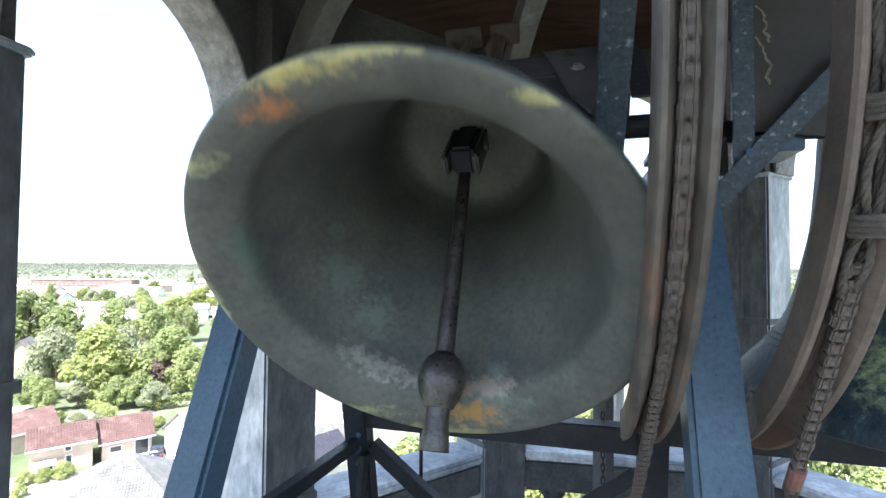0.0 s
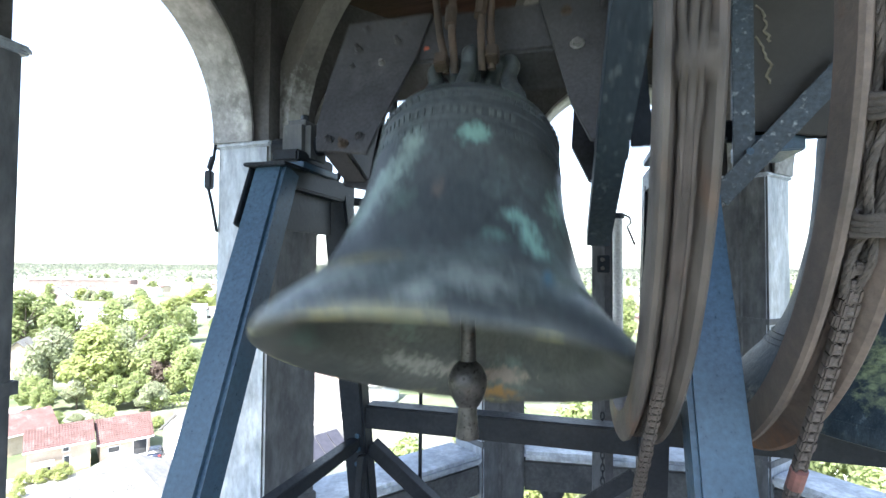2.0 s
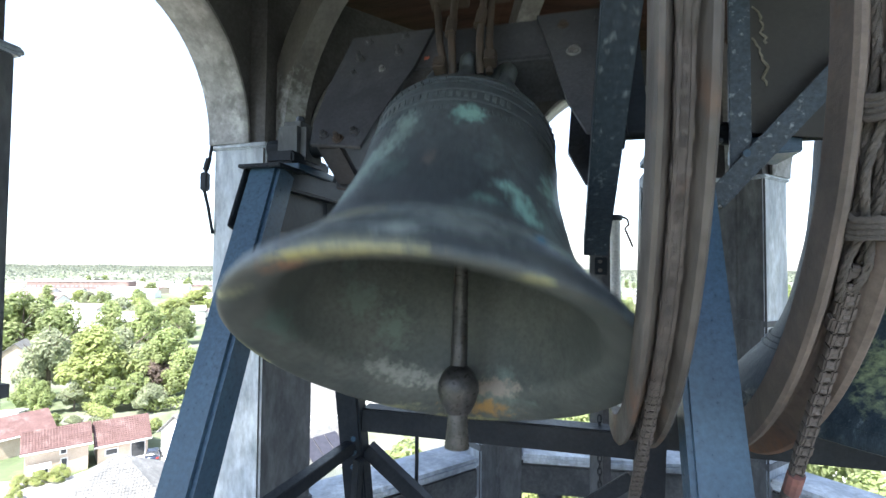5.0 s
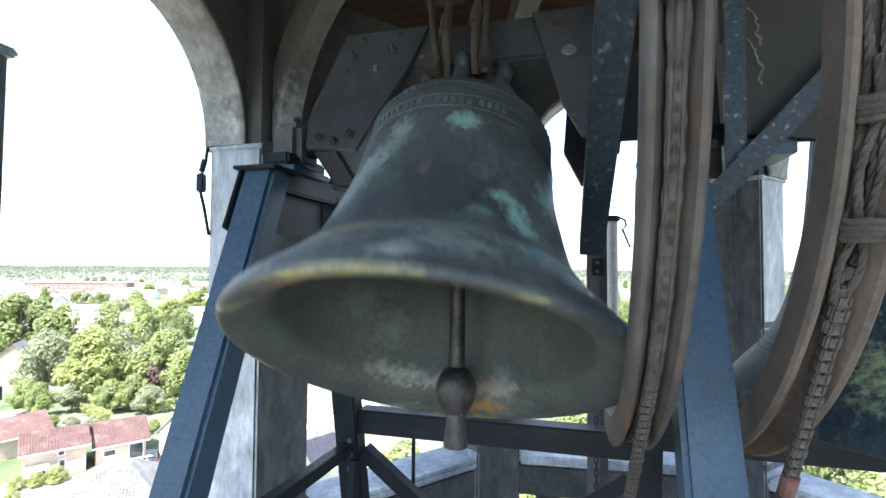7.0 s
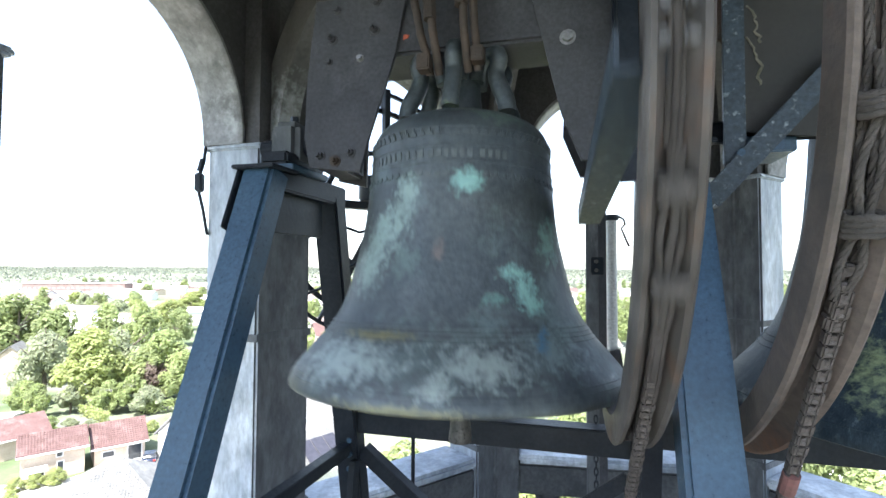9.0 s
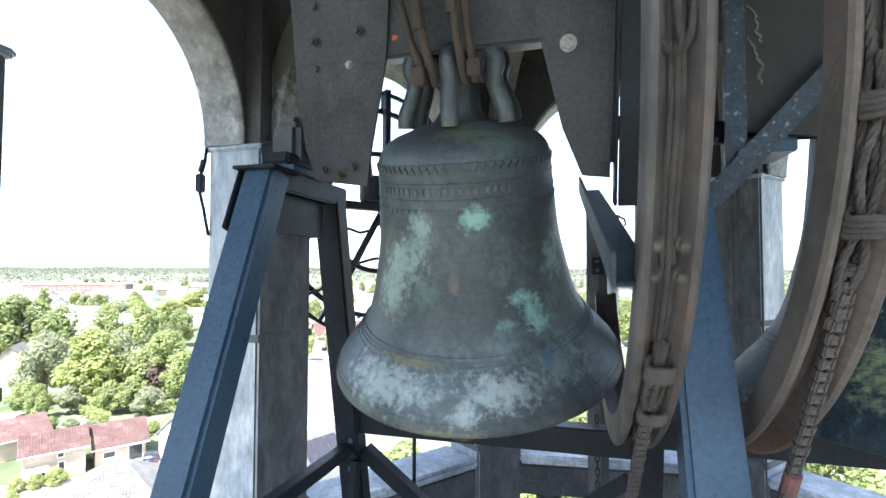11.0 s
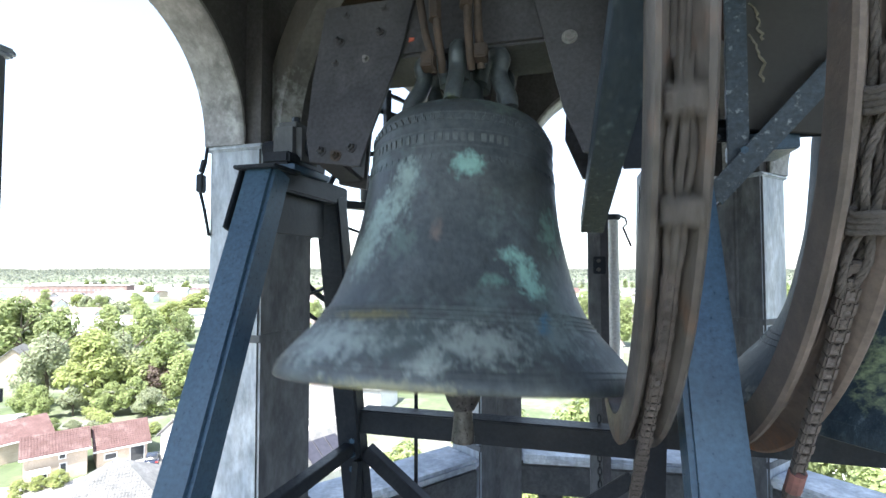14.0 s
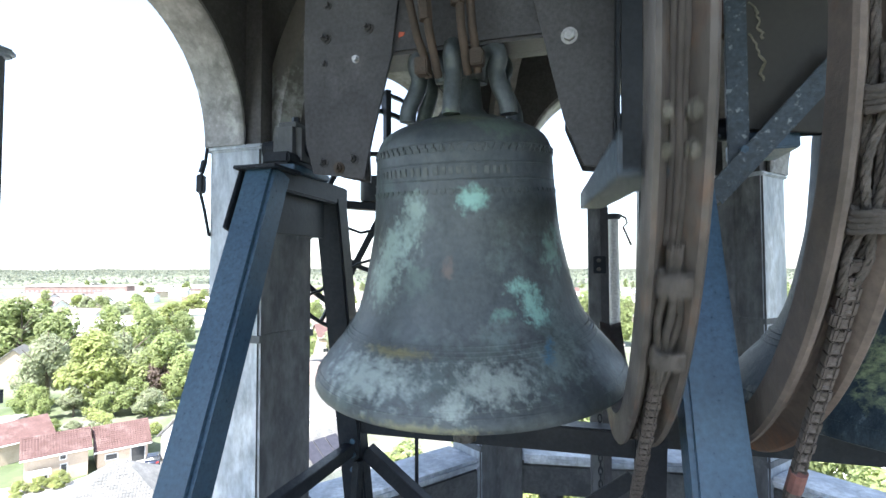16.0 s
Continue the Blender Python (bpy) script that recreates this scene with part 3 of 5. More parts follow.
# a band of raised letters (kept as plain bars) between two leaf friezes
rnd = random.Random(5)
phi = -math.pi / 2 - 0.82
for gap in (0, 0, 0, 0, 0, 0, 1, 0, 0, 1, 0, 0, 0, 0, 0, 1.5, 0, 0, 0):
    phi += 0.030 * gap
    wide = rnd.uniform(0.011, 0.016)
    part("letter_bar", box((-wide / 2, -0.003, -0.011), (wide / 2, 0.003, 0.011), 0.001, on_bell(phi + 0.03, -0.127)), LETTERS, bell)
    phi += 0.074
for w, s in ((-0.075, 1), (-0.176, -1)):
    bm = bmesh.new()
    n = 72
    for i in range(n):
        m = on_bell(2 * math.pi * i / n, w)
        for dx, h in ((0.0, 0.020), (0.006, 0.012), (-0.006, 0.012)):
            pts = [(dx - 0.004, 0), (dx + 0.004, 0), (dx + 0.002, s * h), (dx - 0.001, s * h)]
            vs = add_prism(bm, pts, -0.003, 0.002)
            bmesh.ops.transform(bm, matrix=m, verts=vs)
    part("frieze", bm, BRONZE, bell, "raised leaf frieze")

# crown: canon loops on a low block
part("crown_block", lathe([(0.0, 0.045), (0.115, 0.046), (0.085, 0.060), (0.066, 0.085), (0.055, 0.20), (0.0, 0.21)], 32), BRONZE, bell, "", 40)
for i, a in enumerate((-90, -32, -148, 90, 32, 148)):
    c, s = math.cos(radians(a)), math.sin(radians(a))
    line = [(0.155, 0.045), (0.15, 0.085), (0.128, 0.135), (0.118, 0.18), (0.128, 0.215), (0.115, 0.245), (0.085, 0.25), (0.06, 0.22), (0.05, 0.17)]
    sx = 1.0 if abs(c) < 0.1 else 1.2
    part("canon", tube([(r * c * sx, r * s, z) for r, z in smooth_line(line, 3)], 0.027, 10), BRONZE, bell, "bronze hanging loop", 60)
# hanger rods with square nuts
for x0, x1, y in ((-0.075, -0.145, -0.155), (-0.045, -0.075, -0.17), (0.045, 0.03, -0.17), (0.075, 0.055, -0.155)):
    part("hanger_rod", tube([(x0, -0.115, 0.165), (x0, y * 0.85, 0.20), (x0 * 0.7 + x1 * 0.3, y, 0.28), (x1, y, 0.53)], 0.0125, 10), RUST, bell, "rusty iron hanger rod", 60)
part("nut", box((-0.105, -0.165, 0.165), (-0.065, -0.12, 0.215), 0.004), RUST, bell, "rusty square nut")
part("nut", box((0.060, -0.165, 0.175), (0.098, -0.12, 0.222), 0.004), RUST, bell, "rusty square nut")
for x, z in ((-0.062, 0.31), (0.032, 0.34)):
    part("coupling", rod((x, -0.172, z), (x * 1.08, -0.172, z + 0.085), 0.020, None, 6), RUST, bell, "rusty hexagonal coupling")
part("clamp_bar", box((-0.17, -0.205, 0.53), (-0.03, -0.13, 0.56), 0.004), RUST, bell)
part("clamp_bar", box((0.01, -0.205, 0.53), (0.12, -0.13, 0.56), 0.004), RUST, bell)


def add_bolt(x, z, r, mat, y=-0.112, long=0.0):
    bm = bmesh.new()
    add_rod(bm, (x, y, z), (x, y - 0.003, z), r * 1.35, None, 16)
    add_rod(bm, (x, y - 0.003, z), (x, y - 0.014, z), r, r * 0.92, 6)
    if long:
        add_rod(bm, (x, y - 0.014, z), (x, y - 0.014 - long, z), r * 0.55, None, 10)
    part("bolt", bm, mat, bell)


for x, z, r, mat, long in ((-0.31, 0.246, 0.009, BOLT, 0), (0.333, 0.239, 0.017, BOLT, 0), (-0.41, 0.32, 0.014, YOKE_GREY, 0.02), (-0.265, 0.335, 0.014, YOKE_GREY, 0.02),
                           (-0.42, 0.245, 0.010, YOKE_GREY, 0), (-0.40, 0.42, 0.012, YOKE_GREY, 0), (-0.26, 0.43, 0.012, YOKE_GREY, 0), (-0.44, -0.065, 0.014, YOKE_GREY, 0.012),
                           (-0.385, -0.085, 0.014, RUST, 0.012), (-0.335, -0.06, 0.014, YOKE_GREY, 0.012), (0.425, -0.095, 0.013, YOKE_GREY, 0.01), (0.30, 0.385, 0.014, RUST, 0), (0.41, 0.385, 0.014, YOKE_GREY, 0.012)):
    add_bolt(x, z, r, mat, -0.112, long)
part("paint_mark", prism([(-0.172, 0.30), (-0.155, 0.303), (-0.152, 0.314), (-0.170, 0.316)], -0.0975, -0.0955), material("red_lead_mark", (0.5, 0.12, 0.07), (0.4, 0.1, 0.06), 0.8), bell, "red paint mark")

# angle iron on the yoke and the arm that carries the wheel
part("angle_iron", box((0.452, -0.175, -0.20), (0.460, -0.115, 0.85), 0.002), STEEL_DARK, bell, "dark painted angle iron")
part("angle_iron", box((0.462, -0.175, -0.20), (0.515, -0.167, 0.85), 0.002), STEEL_DARK, bell, "dark painted angle iron")
part("wheel_arm", beam((0.402, 0.32, -0.24), (0.434, -0.83, -0.19), 0.075, 0.008, 0.002, (0, 0, 1)), FLAKED, bell, "steel arm with flaking blue paint")
part("wheel_arm", beam((0.368, 0.32, -0.212), (0.400, -0.83, -0.162), 0.008, 0.055, 0.002, (0, 0, 1)), FLAKED, bell, "steel arm with flaking blue paint")
part("rim_stay", beam((0.48, -0.14, 0.78), (0.48, 0.05, 0.82), 0.04, 0.01, 0.002), STEEL_DARK, bell)


PITCH = 0.0254


def link_blocks(bm, m, odd, rnd):
    """One pitch of a greasy roller chain: two plates, a roller, and a gap that grease may close."""
    out = 0.0132 if odd else 0.0118
    for sgn in (-1, 1):
        lo, hi = sorted((sgn * 0.0034, sgn * (out + rnd.uniform(-0.0008, 0.0008))))
        add_box(bm, (lo, -0.0131, -0.011), (hi, 0.0131, 0.0085 + rnd.uniform(-0.0015, 0.001)), 0.0028, m)
    add_rod(bm, m @ Vector((-0.005, -0.0075, 0.0015)), m @ Vector((0.005, -0.0075, 0.0015)), 0.0068, None, 8)
    end = 0.0128 if rnd.random() < 0.3 else 0.0068
    add_box(bm, (-0.0045, -0.0127, -0.008), (0.0045, end, 0.006), 0.001, m)


def round_pose(u, r, a):
    """On a wheel at degrees from its front: z points outwards, y along the rim."""
    c, s = math.cos(radians(a)), math.sin(radians(a))
    return Matrix(((1, 0, 0, u), (0, s, -c, -r * c), (0, -c, -s, -r * s), (0, 0, 0, 1)))


def chain_round(u, r, a0, a1, mat, name, parent):
    n = int(abs(radians(a1 - a0)) * r / PITCH)
    rnd = random.Random(17)
    bm = bmesh.new()
    for i in range(n):
        link_blocks(bm, round_pose(u, r, a0 + (a1 - a0) * (i + 0.5) / n), i % 2, rnd)
    return part(name, bm, mat, parent, "greasy rusty chain in the wheel groove")


def rope_along(line, u0, r, thick, name, parent, label=""):
    """A rope of three twisted strands on the wheel through (degrees, sideways, lift) points."""
    fine = max(4, round(abs(line[-1][0] - line[0][0]) / (len(line) - 1) * 2.4))
    pts = smooth_line(line, fine)
    bm = bmesh.new()
    run, last = 0.0, None
    rails = [[], [], []]
    for a, du, dr in pts:
        c, s = math.cos(radians(a)), math.sin(radians(a))
        p = Vector((u0 + du, -(r + dr) * c, -(r + dr) * s))
        run += (p - last).length if last is not None else 0
        last = p
        for k in range(3):
            q = run / (thick * 1.5) + 2.094 * k
            off = 0.5 * thick * math.sin(q)
            rails[k].append(p + Vector((0.5 * thick * math.cos(q), -off * c, -off * s)))
    for rail in rails:
        add_tube(bm, rail, thick * 0.58, 6)
    return part(name, bm, ROPE, parent, label, 60)


def rope_clamp(u, r, a, wide, parent):
    """A lashing: several turns of thin cord round the ropes."""
    bm = bmesh.new()
    for i in range(4):
        m = round_pose(u, r, a)
        pts = [m @ Vector((wide * math.cos(q) * (1 + 0.05 * (i % 2)), (i - 1.5) * 0.0085 + 0.002 * math.sin(3 * q), 0.016 * math.sin(q))) for q in (2 * math.pi * j / 14 for j in range(14))]
        add_tube(bm, pts, 0.0058, 6, True)
    return part("rope_lashing", bm, ROPE, parent, "frayed cord lashing round the ropes", 60)


chain_round(MIDDLE, WR - 0.022, 38, 118, CHAIN, "chain", bell)
# wire ropes run over the top of the wheel down to the chain
for du, dr in ((-0.0075, 0), (0.0, 0.004), (0.0075, 0)):
    rope_along([(a, du + 0.0015 * math.sin(a * 0.9 + du * 900), dr) for a in range(-95, 25, 5)], MIDDLE, WR - 0.034, 0.0052, "wire_rope", bell, "greasy wire rope")
for line in ([(-24, 0.004, 0.004), (-20.5, -0.008, 0.008), (-16, -0.026, 0.012), (-12, -0.030, 0.012), (-9.8, -0.022, 0.012), (-9.2, -0.006, 0.013), (-10, 0.010, 0.012), (-13, 0.016, 0.010), (-18, 0.012, 0.008), (-24, 0.008, 0.004)],
             [(-24, -0.002, 0.008), (-18, 0.001, 0.012), (-13, -0.004, 0.013), (-9.5, 0.004, 0.010)]):
    rope_along(line, MIDDLE, WR - 0.028, 0.0056, "rope_loop", bell, "looped end of a greasy rope")
for line in ([(20, -0.004, 0.004), (23.6, -0.003, 0.006), (27, -0.013, 0.010), (30, -0.013, 0.010), (33, -0.006, 0.008), (36, -0.010, 0.010), (39, -0.006, 0.010)],
             [(20, 0.004, 0.004), (23.6, 0.004, 0.006), (27, 0.004, 0.014), (30, 0.0, 0.012), (33, 0.002, 0.008), (36, 0.0, 0.014), (39.5, 0.0, 0.010)],
             [(20, 0.009, 0.002), (23.6, 0.008, 0.006), (27, 0.015, 0.010), (30, 0.014, 0.008), (33, 0.007, 0.008), (36, 0.011, 0.010), (39, 0.006, 0.010)]):
    rope_along(line, MIDDLE, WR - 0.026, 0.0062, "rope_strand", bell, "greasy rope strand tied to the chain")
rope_clamp(MIDDLE + 0.002, WR - 0.012, -24.5, 0.024, bell)
rope_clamp(MIDDLE + 0.004, WR - 0.014, 23.6, 0.022, bell)
rope_clamp(MIDDLE + 0.006, WR - 0.010, 33, 0.023, bell)
for a in (7.7, 11, -52, -48.7):
    for du in (0.020, WW - 0.022):
        bm = bmesh.new()
        add_rod(bm, (0, 0, -0.006), (0, 0, 0.004), 0.0125, 0.0115, 14)
        add_rod(bm, (0, 0, 0.004), (0, 0, 0.013), 0.0085, 0.007, 10)
        bmesh.ops.transform(bm, matrix=round_pose(WU + du, WR - 0.022, a), verts=bm.verts)
        part("bolt", bm, BOLT_DULL, bell, "dull steel bolt")

# ---- drive chain hanging from the wheel ----
def hanging_chain(name, top, bottom, size, mat, label, group=""):
    ob = thing(name, AXIS_POSE, label, "chain", group)
    a, b = Vector(top), Vector(bottom)
    n = int((b - a).length / (size * 1.6))
    bm = bmesh.new()
    for i in range(n):
        p = a.lerp(b, (i + 0.5) / n)
        turn = Matrix.Rotation(math.pi / 2 * (i % 2), 4, "Z")
        pts = []
        for j in range(10):
            q = 2 * math.pi * j / 10
            pts.append((turn @ Vector((0.42 * size * math.cos(q), 0, 1.05 * size * math.sin(q)))) + p)
        add_tube(bm, pts, size * 0.17, 5, True)
    tagged(part("chain_strand", bm, mat, ob), kind="stuff")
    return ob


LINKS = []
for odd in range(4):
    bm = bmesh.new()
    link_blocks(bm, Matrix.Rotation(math.pi / 2, 4, "X"), odd % 2, random.Random(40 + odd))
    me = bpy.data.meshes.new("link")
    bm.to_mesh(me)
    bm.free()
    me.materials.append(CHAIN)
    LINKS.append(me)


def roller_chain(name, top, bottom, label):
    ob = thing(name, AXIS_POSE, label, "chain", "drive chains")
    a, b = Vector(top), Vector(bottom)
    n = int((b - a).length / PITCH)
    lean = math.atan2(b.y - a.y, a.z - b.z)
    for i in range(n):
        link = new("link", LINKS[(i * 7 + i // 5) % 4])
        link.parent, link.location, link.rotation_euler = ob, a.lerp(b, (i + 0.5) / n), (lean, 0, 0)
    return ob


roller_chain("drive_chain", (MIDDLE, -0.615, -0.60), (MIDDLE, 1.19, -2.41), "greasy rusty drive chain hanging from the bell wheel")
hanging_chain("thin_chain", (0.53, 0.06, -0.72), (0.53, 0.10, -2.41), 0.016, STEEL_DARK, "thin dark chain hanging beside the bell frame", "thin chains")
hanging_chain("thin_chain", (0.43, 0.52, -1.0), (0.43, 0.54, -2.41), 0.016, STEEL_DARK, "thin dark chain hanging beside the bell frame", "thin chains")

# ---- bell frame details ----
for s in (-1, 1):
    u = s * 0.605
    part("cap_plate", box((u - 0.075, -0.235, -0.112), (u + 0.075, -0.085, -0.100), 0.003), STEEL_DARK, frame_thing)
    part("packing_plate", box((u - 0.07, -0.12, -0.100), (u + 0.07, 0.12, -0.078), 0.003), STEEL_BLUE, frame_thing)
    part("bearing_foot", box((u - 0.05, -0.125, -0.077), (u + 0.05, 0.125, -0.035), 0.008), STEEL_DARK, frame_thing)
    part("grease_nipple", rod((u, 0.0, 0.08), (u, 0.0, 0.112), 0.016, 0.014, 6), STEEL_DARK, frame_thing)
    for v in (0.105,):
        part("stud", rod((u, v, -0.07), (u, v, 0.06), 0.011, None, 8), STEEL_DARK, frame_thing)
part("flange", beam((-0.672, -0.175, -0.115), (-0.672, -0.250, -0.31), 0.010, 0.07, 0.003, (0, 1, 0)), STEEL_DARK, frame_thing, "dark edge flange")
part("brace", beam((-0.56, 0.43, -1.24), (-0.56, 0.28, -2.2), 0.03, 0.05, 0.003), STEEL_DARK, frame_thing)
part("brace", beam((0.55, 0.50, -1.22), (-0.35, 0.50, -1.9), 0.012, 0.06, 0.003), STEEL_DARK, frame_thing)
part("tie_rod", rod((-0.36, 0.62, -0.95), (-0.36, 0.62, -2.4), 0.009, None, 8), STEEL_DARK, frame_thing)
for z in (-1.10, -1.16, -1.22, -1.28):
    part("bolt", rod((-0.585, 0.44, z), (-0.585, 0.425, z), 0.012, None, 6), STEEL_BLUE, frame_thing)

# ---- the second bell, at rest ----
SECOND = AXIS_POSE @ Matrix.Translation((1.352, 0.13, 0.0))
K, RISE = 1.13, 0.046
bell2 = thing("church_bell", SECOND, "large dark bronze bell with pale scratches, hanging at rest", "bell")
BRONZE2 = material("dark_scratched_bronze", (0.018, 0.031, 0.044), (0.036, 0.054, 0.069), 0.55, 0.0, 5, 0.25, (0.20, 0.25, 0.27), 0.665, 40, (9, 9, 1.6))
BRONZE2.node_tree.nodes["Principled BSDF"].inputs["Specular IOR Level"].default_value = 0.2
stains(BRONZE2, [((-0.36, -0.36, -0.62), (0.10, 0.10, 0.09), (0.30, 0.36, 0.20), 0.9), ((-0.28, -0.44, -0.55), (0.09, 0.10, 0.05), (0.25, 0.33, 0.20), 0.8), ((-0.52, -0.20, -0.78), (0.08, 0.12, 0.03), (0.17, 0.19, 0.18), 0.8)])
part("bell_body", lathe(smooth_line([(r * K, h * K + RISE) for r, h in BELL_OUT]), 112), BRONZE2, bell2, "dark bronze with pale scratches", 50)
part("bell_inside", lathe(smooth_line([(r * K, h * K + RISE) for r, h in BELL_IN]), 96), BRONZE_IN, bell2, "", 50)
for w in (-0.66, -0.675, -0.69, -0.81):
    part("moulding", ring_on(out_radius(w / K) * K, w + RISE, 0.003), BRONZE2, bell2, "", 60)
for a in (-90, -32, -148, 90, 32, 148):
    c, s = math.cos(radians(a)), math.sin(radians(a))
    part("canon", tube([(0.15 * c, 0.15 * s, 0.05), (0.12 * c, 0.12 * s, 0.17), (0.10 * c, 0.10 * s, 0.25), (0.05 * c, 0.05 * s, 0.22)], 0.03, 8), BRONZE2, bell2, "", 60)
W2 = 0.692 - 1.352
R2 = 0.912
prof = [(r - WR + R2, (h - WU) * 1.16 + W2) for r, h in prof]
RIM_RUST = material("rusting_wheel_rim", (0.105, 0.09, 0.082), (0.16, 0.13, 0.115), 0.7, 0.1, 4, 0.3, (0.22, 0.115, 0.066), 0.57, 60)
part("wheel_rim", lathe(prof, 140, (-100, 118), "x", True), RIM_RUST, bell2, "worn brown grooved wheel rim with rust", 40)
MIDDLE2 = W2 + WW / 2 + 0.007
chain_round(MIDDLE2, R2 - 0.022, 27, 35, CHAIN, "chain", bell2)
for line in ([(a, -0.010 + 0.002 * math.sin(a), 0) for a in range(-100, 29, 4)], [(a, 0.010 + 0.002 * math.sin(a + 2), 0.002) for a in range(-100, 29, 4)], [(8, -0.004, 0.012), (13, 0.0, 0.014), (18, -0.014, 0.016), (23, -0.004, 0.014), (27, -0.016, 0.016), (31, -0.010, 0.012)],
             [(13, 0.008, 0.014), (18, 0.014, 0.012), (23, 0.006, 0.014), (27, 0.012, 0.016), (30, 0.004, 0.012)]):
    rope_along(line, MIDDLE2, R2 - 0.030, 0.0062, "wire_rope", bell2, "greasy wire rope")
rope_clamp(MIDDLE2, R2 - 0.014, 12.5, 0.025, bell2)
rope_clamp(MIDDLE2, R2 - 0.014, 23, 0.024, bell2)
STAINED = material("grey_yoke_with_drips", (0.030, 0.030, 0.030), (0.042, 0.041, 0.040), 0.65, 0.0, 2, 0.1, None, 0.6, 60)
part("yoke_plate", prism([(-0.545, 0.62), (-0.545, -0.03), (-0.36, -0.055), (-0.30, 0.10), (-0.18, 0.30), (-0.1, 0.62)], -0.115, -0.10, 0.002), STAINED, bell2, "dull grey steel plate with drip stains")
part("yoke_plate", prism([(0.545, 0.62), (0.545, -0.03), (0.36, -0.055), (0.2, 0.30), (0.1, 0.62)], -0.115, -0.10, 0.002), STAINED, bell2)
part("yoke_beam", box((-0.55, -0.095, 0.31), (0.55, 0.095, 0.62), 0.01), WOOD_DARK, bell2)
part("yoke_web", box((-0.54, -0.095, -0.03), (-0.38, 0.095, 0.30), 0.01), YOKE_GREY, bell2)
DRIP = material("dried_drips", (0.20, 0.195, 0.16), (0.14, 0.135, 0.105), 0.8, 0.0, 20, 0.3)
rnd = random.Random(3)
for x0, z0, z1 in ((-0.545, 0.40, 0.02), (-0.535, 0.24, 0.10), (-0.536, 0.33, 0.22)):
    pts, x = [], x0
    for i in range(14):
        x += rnd.uniform(-0.007, 0.009)
        pts.append((x, -0.1155, z0 + (z1 - z0) * i / 13))
    part("drip_stain", tube(pts, [0.002 + 0.003 * rnd.random() for _ in pts], 5), DRIP, bell2, "pale dried drip")
part("post_plate", box((-0.602, -0.16, -0.14), (-0.548, -0.148, 0.85), 0.002), FLAKED, bell2, "blue-grey steel angle")
part("post_plate", box((-0.556, -0.148, -0.14), (-0.548, -0.09, 0.85), 0.002), STEEL_BLUE, bell2, "blue-grey steel angle")
part("bolt", rod((-0.565, -0.16, -0.10), (-0.565, -0.175, -0.10), 0.011, None, 6), STEEL_BLUE, bell2)
part("wheel_arm", beam((-0.645, -0.17, -0.225), (-0.30, -0.17, 0.165), 0.055, 0.008, 0.002, (0, 1, 0)), FLAKED, bell2, "steel arm with flaking blue paint")
part("wheel_arm", beam((-0.625, -0.145, -0.245), (-0.28, -0.145, 0.145), 0.008, 0.055, 0.002, (0, 1, 0)), FLAKED, bell2, "steel arm with flaking blue paint")
part("lower_web", box((-0.54, -0.09, -0.085), (-0.40, 0.09, -0.035), 0.004), STEEL_BLUE, bell2)
part("axle", rod((-0.75, 0, 0), (0.75, 0, 0), 0.035, None, 16), STEEL_DARK, bell2)
roller_chain("drive_chain", (0.743, -0.642, -0.446), (0.743, 0.49, -2.41), "rusty drive chain hanging from the wheel of the resting bell")
rod_red = thing("chain_tag", AXIS_POSE, "faded red tape wound on the drive chain", "tape")
part("tape", rod((0.743, -0.412, -0.846), (0.743, -0.437, -0.803), 0.0155, None, 10), material("faded_red_tape", (0.22, 0.10, 0.09), (0.17, 0.09, 0.082), 0.8), rod_red)
# the trestle that carries the far end of the second bell, and a beam under it
frame2 = thing("bell_frame", AXIS_POSE @ Matrix.Translation((1.352, 0.13, 0)), "dark steel trestle under the second bell", "bell frame")
for v in (-0.16, 0.16):
    part("leg", beam((0.72, v, -0.1), (0.72, v * 4, -2.41), 0.1, 0.1, 0.01, (0, 1, 0)), STEEL_DARK, frame2)
part("head_beam", box((0.66, -0.25, -0.12), (0.78, 0.25, -0.04), 0.006), STEEL_DARK, frame2)
part("cross_beam", box((-0.72, 0.42, -1.12), (0.9, 0.50, -0.98), 0.006), STEEL_DARK, frame2)


# ---- openwork clock dial outside the bay, pole and cables ----
a, b, d, n = bay(1)
dial_pose = Matrix(((d.x, n.x, 0, -0.40), (d.y, n.y, 0, 3.32), (0, 0, 1, 2.37), (0, 0, 0, 1)))
dial = thing("clock_dial", dial_pose, "black openwork iron clock dial seen from behind", "clock")


def flat_ring(r, wide, deep):
    return lathe([(r - wide / 2, -deep), (r + wide / 2, -deep), (r + wide / 2, deep), (r - wide / 2, deep), (r - wide / 2, -deep)], 72)


for r, w in ((0.83, 0.022), (0.70, 0.03), (0.40, 0.03)):
    bm = flat_ring(r, w, 0.012)
    bmesh.ops.transform(bm, matrix=Matrix.Rotation(math.pi / 2, 4, "X"), verts=bm.verts)
    part("dial_ring", bm, STEEL_DARK, dial, "", 40)
for i in range(12):
    q = math.pi / 6 * i + 0.04
    for off in (-0.04, 0.0, 0.04) if i % 3 else (-0.05, 0.02, 0.05):
        c, s = math.cos(q), math.sin(q)
        part("numeral_bar", beam((0.71 * c - off * s, 0, 0.71 * s + off * c), (0.825 * c - off * s * 1.1, 0, 0.825 * s + off * c * 1.1), 0.02, 0.02, 0, (0, 1, 0)), STEEL_DARK, dial)
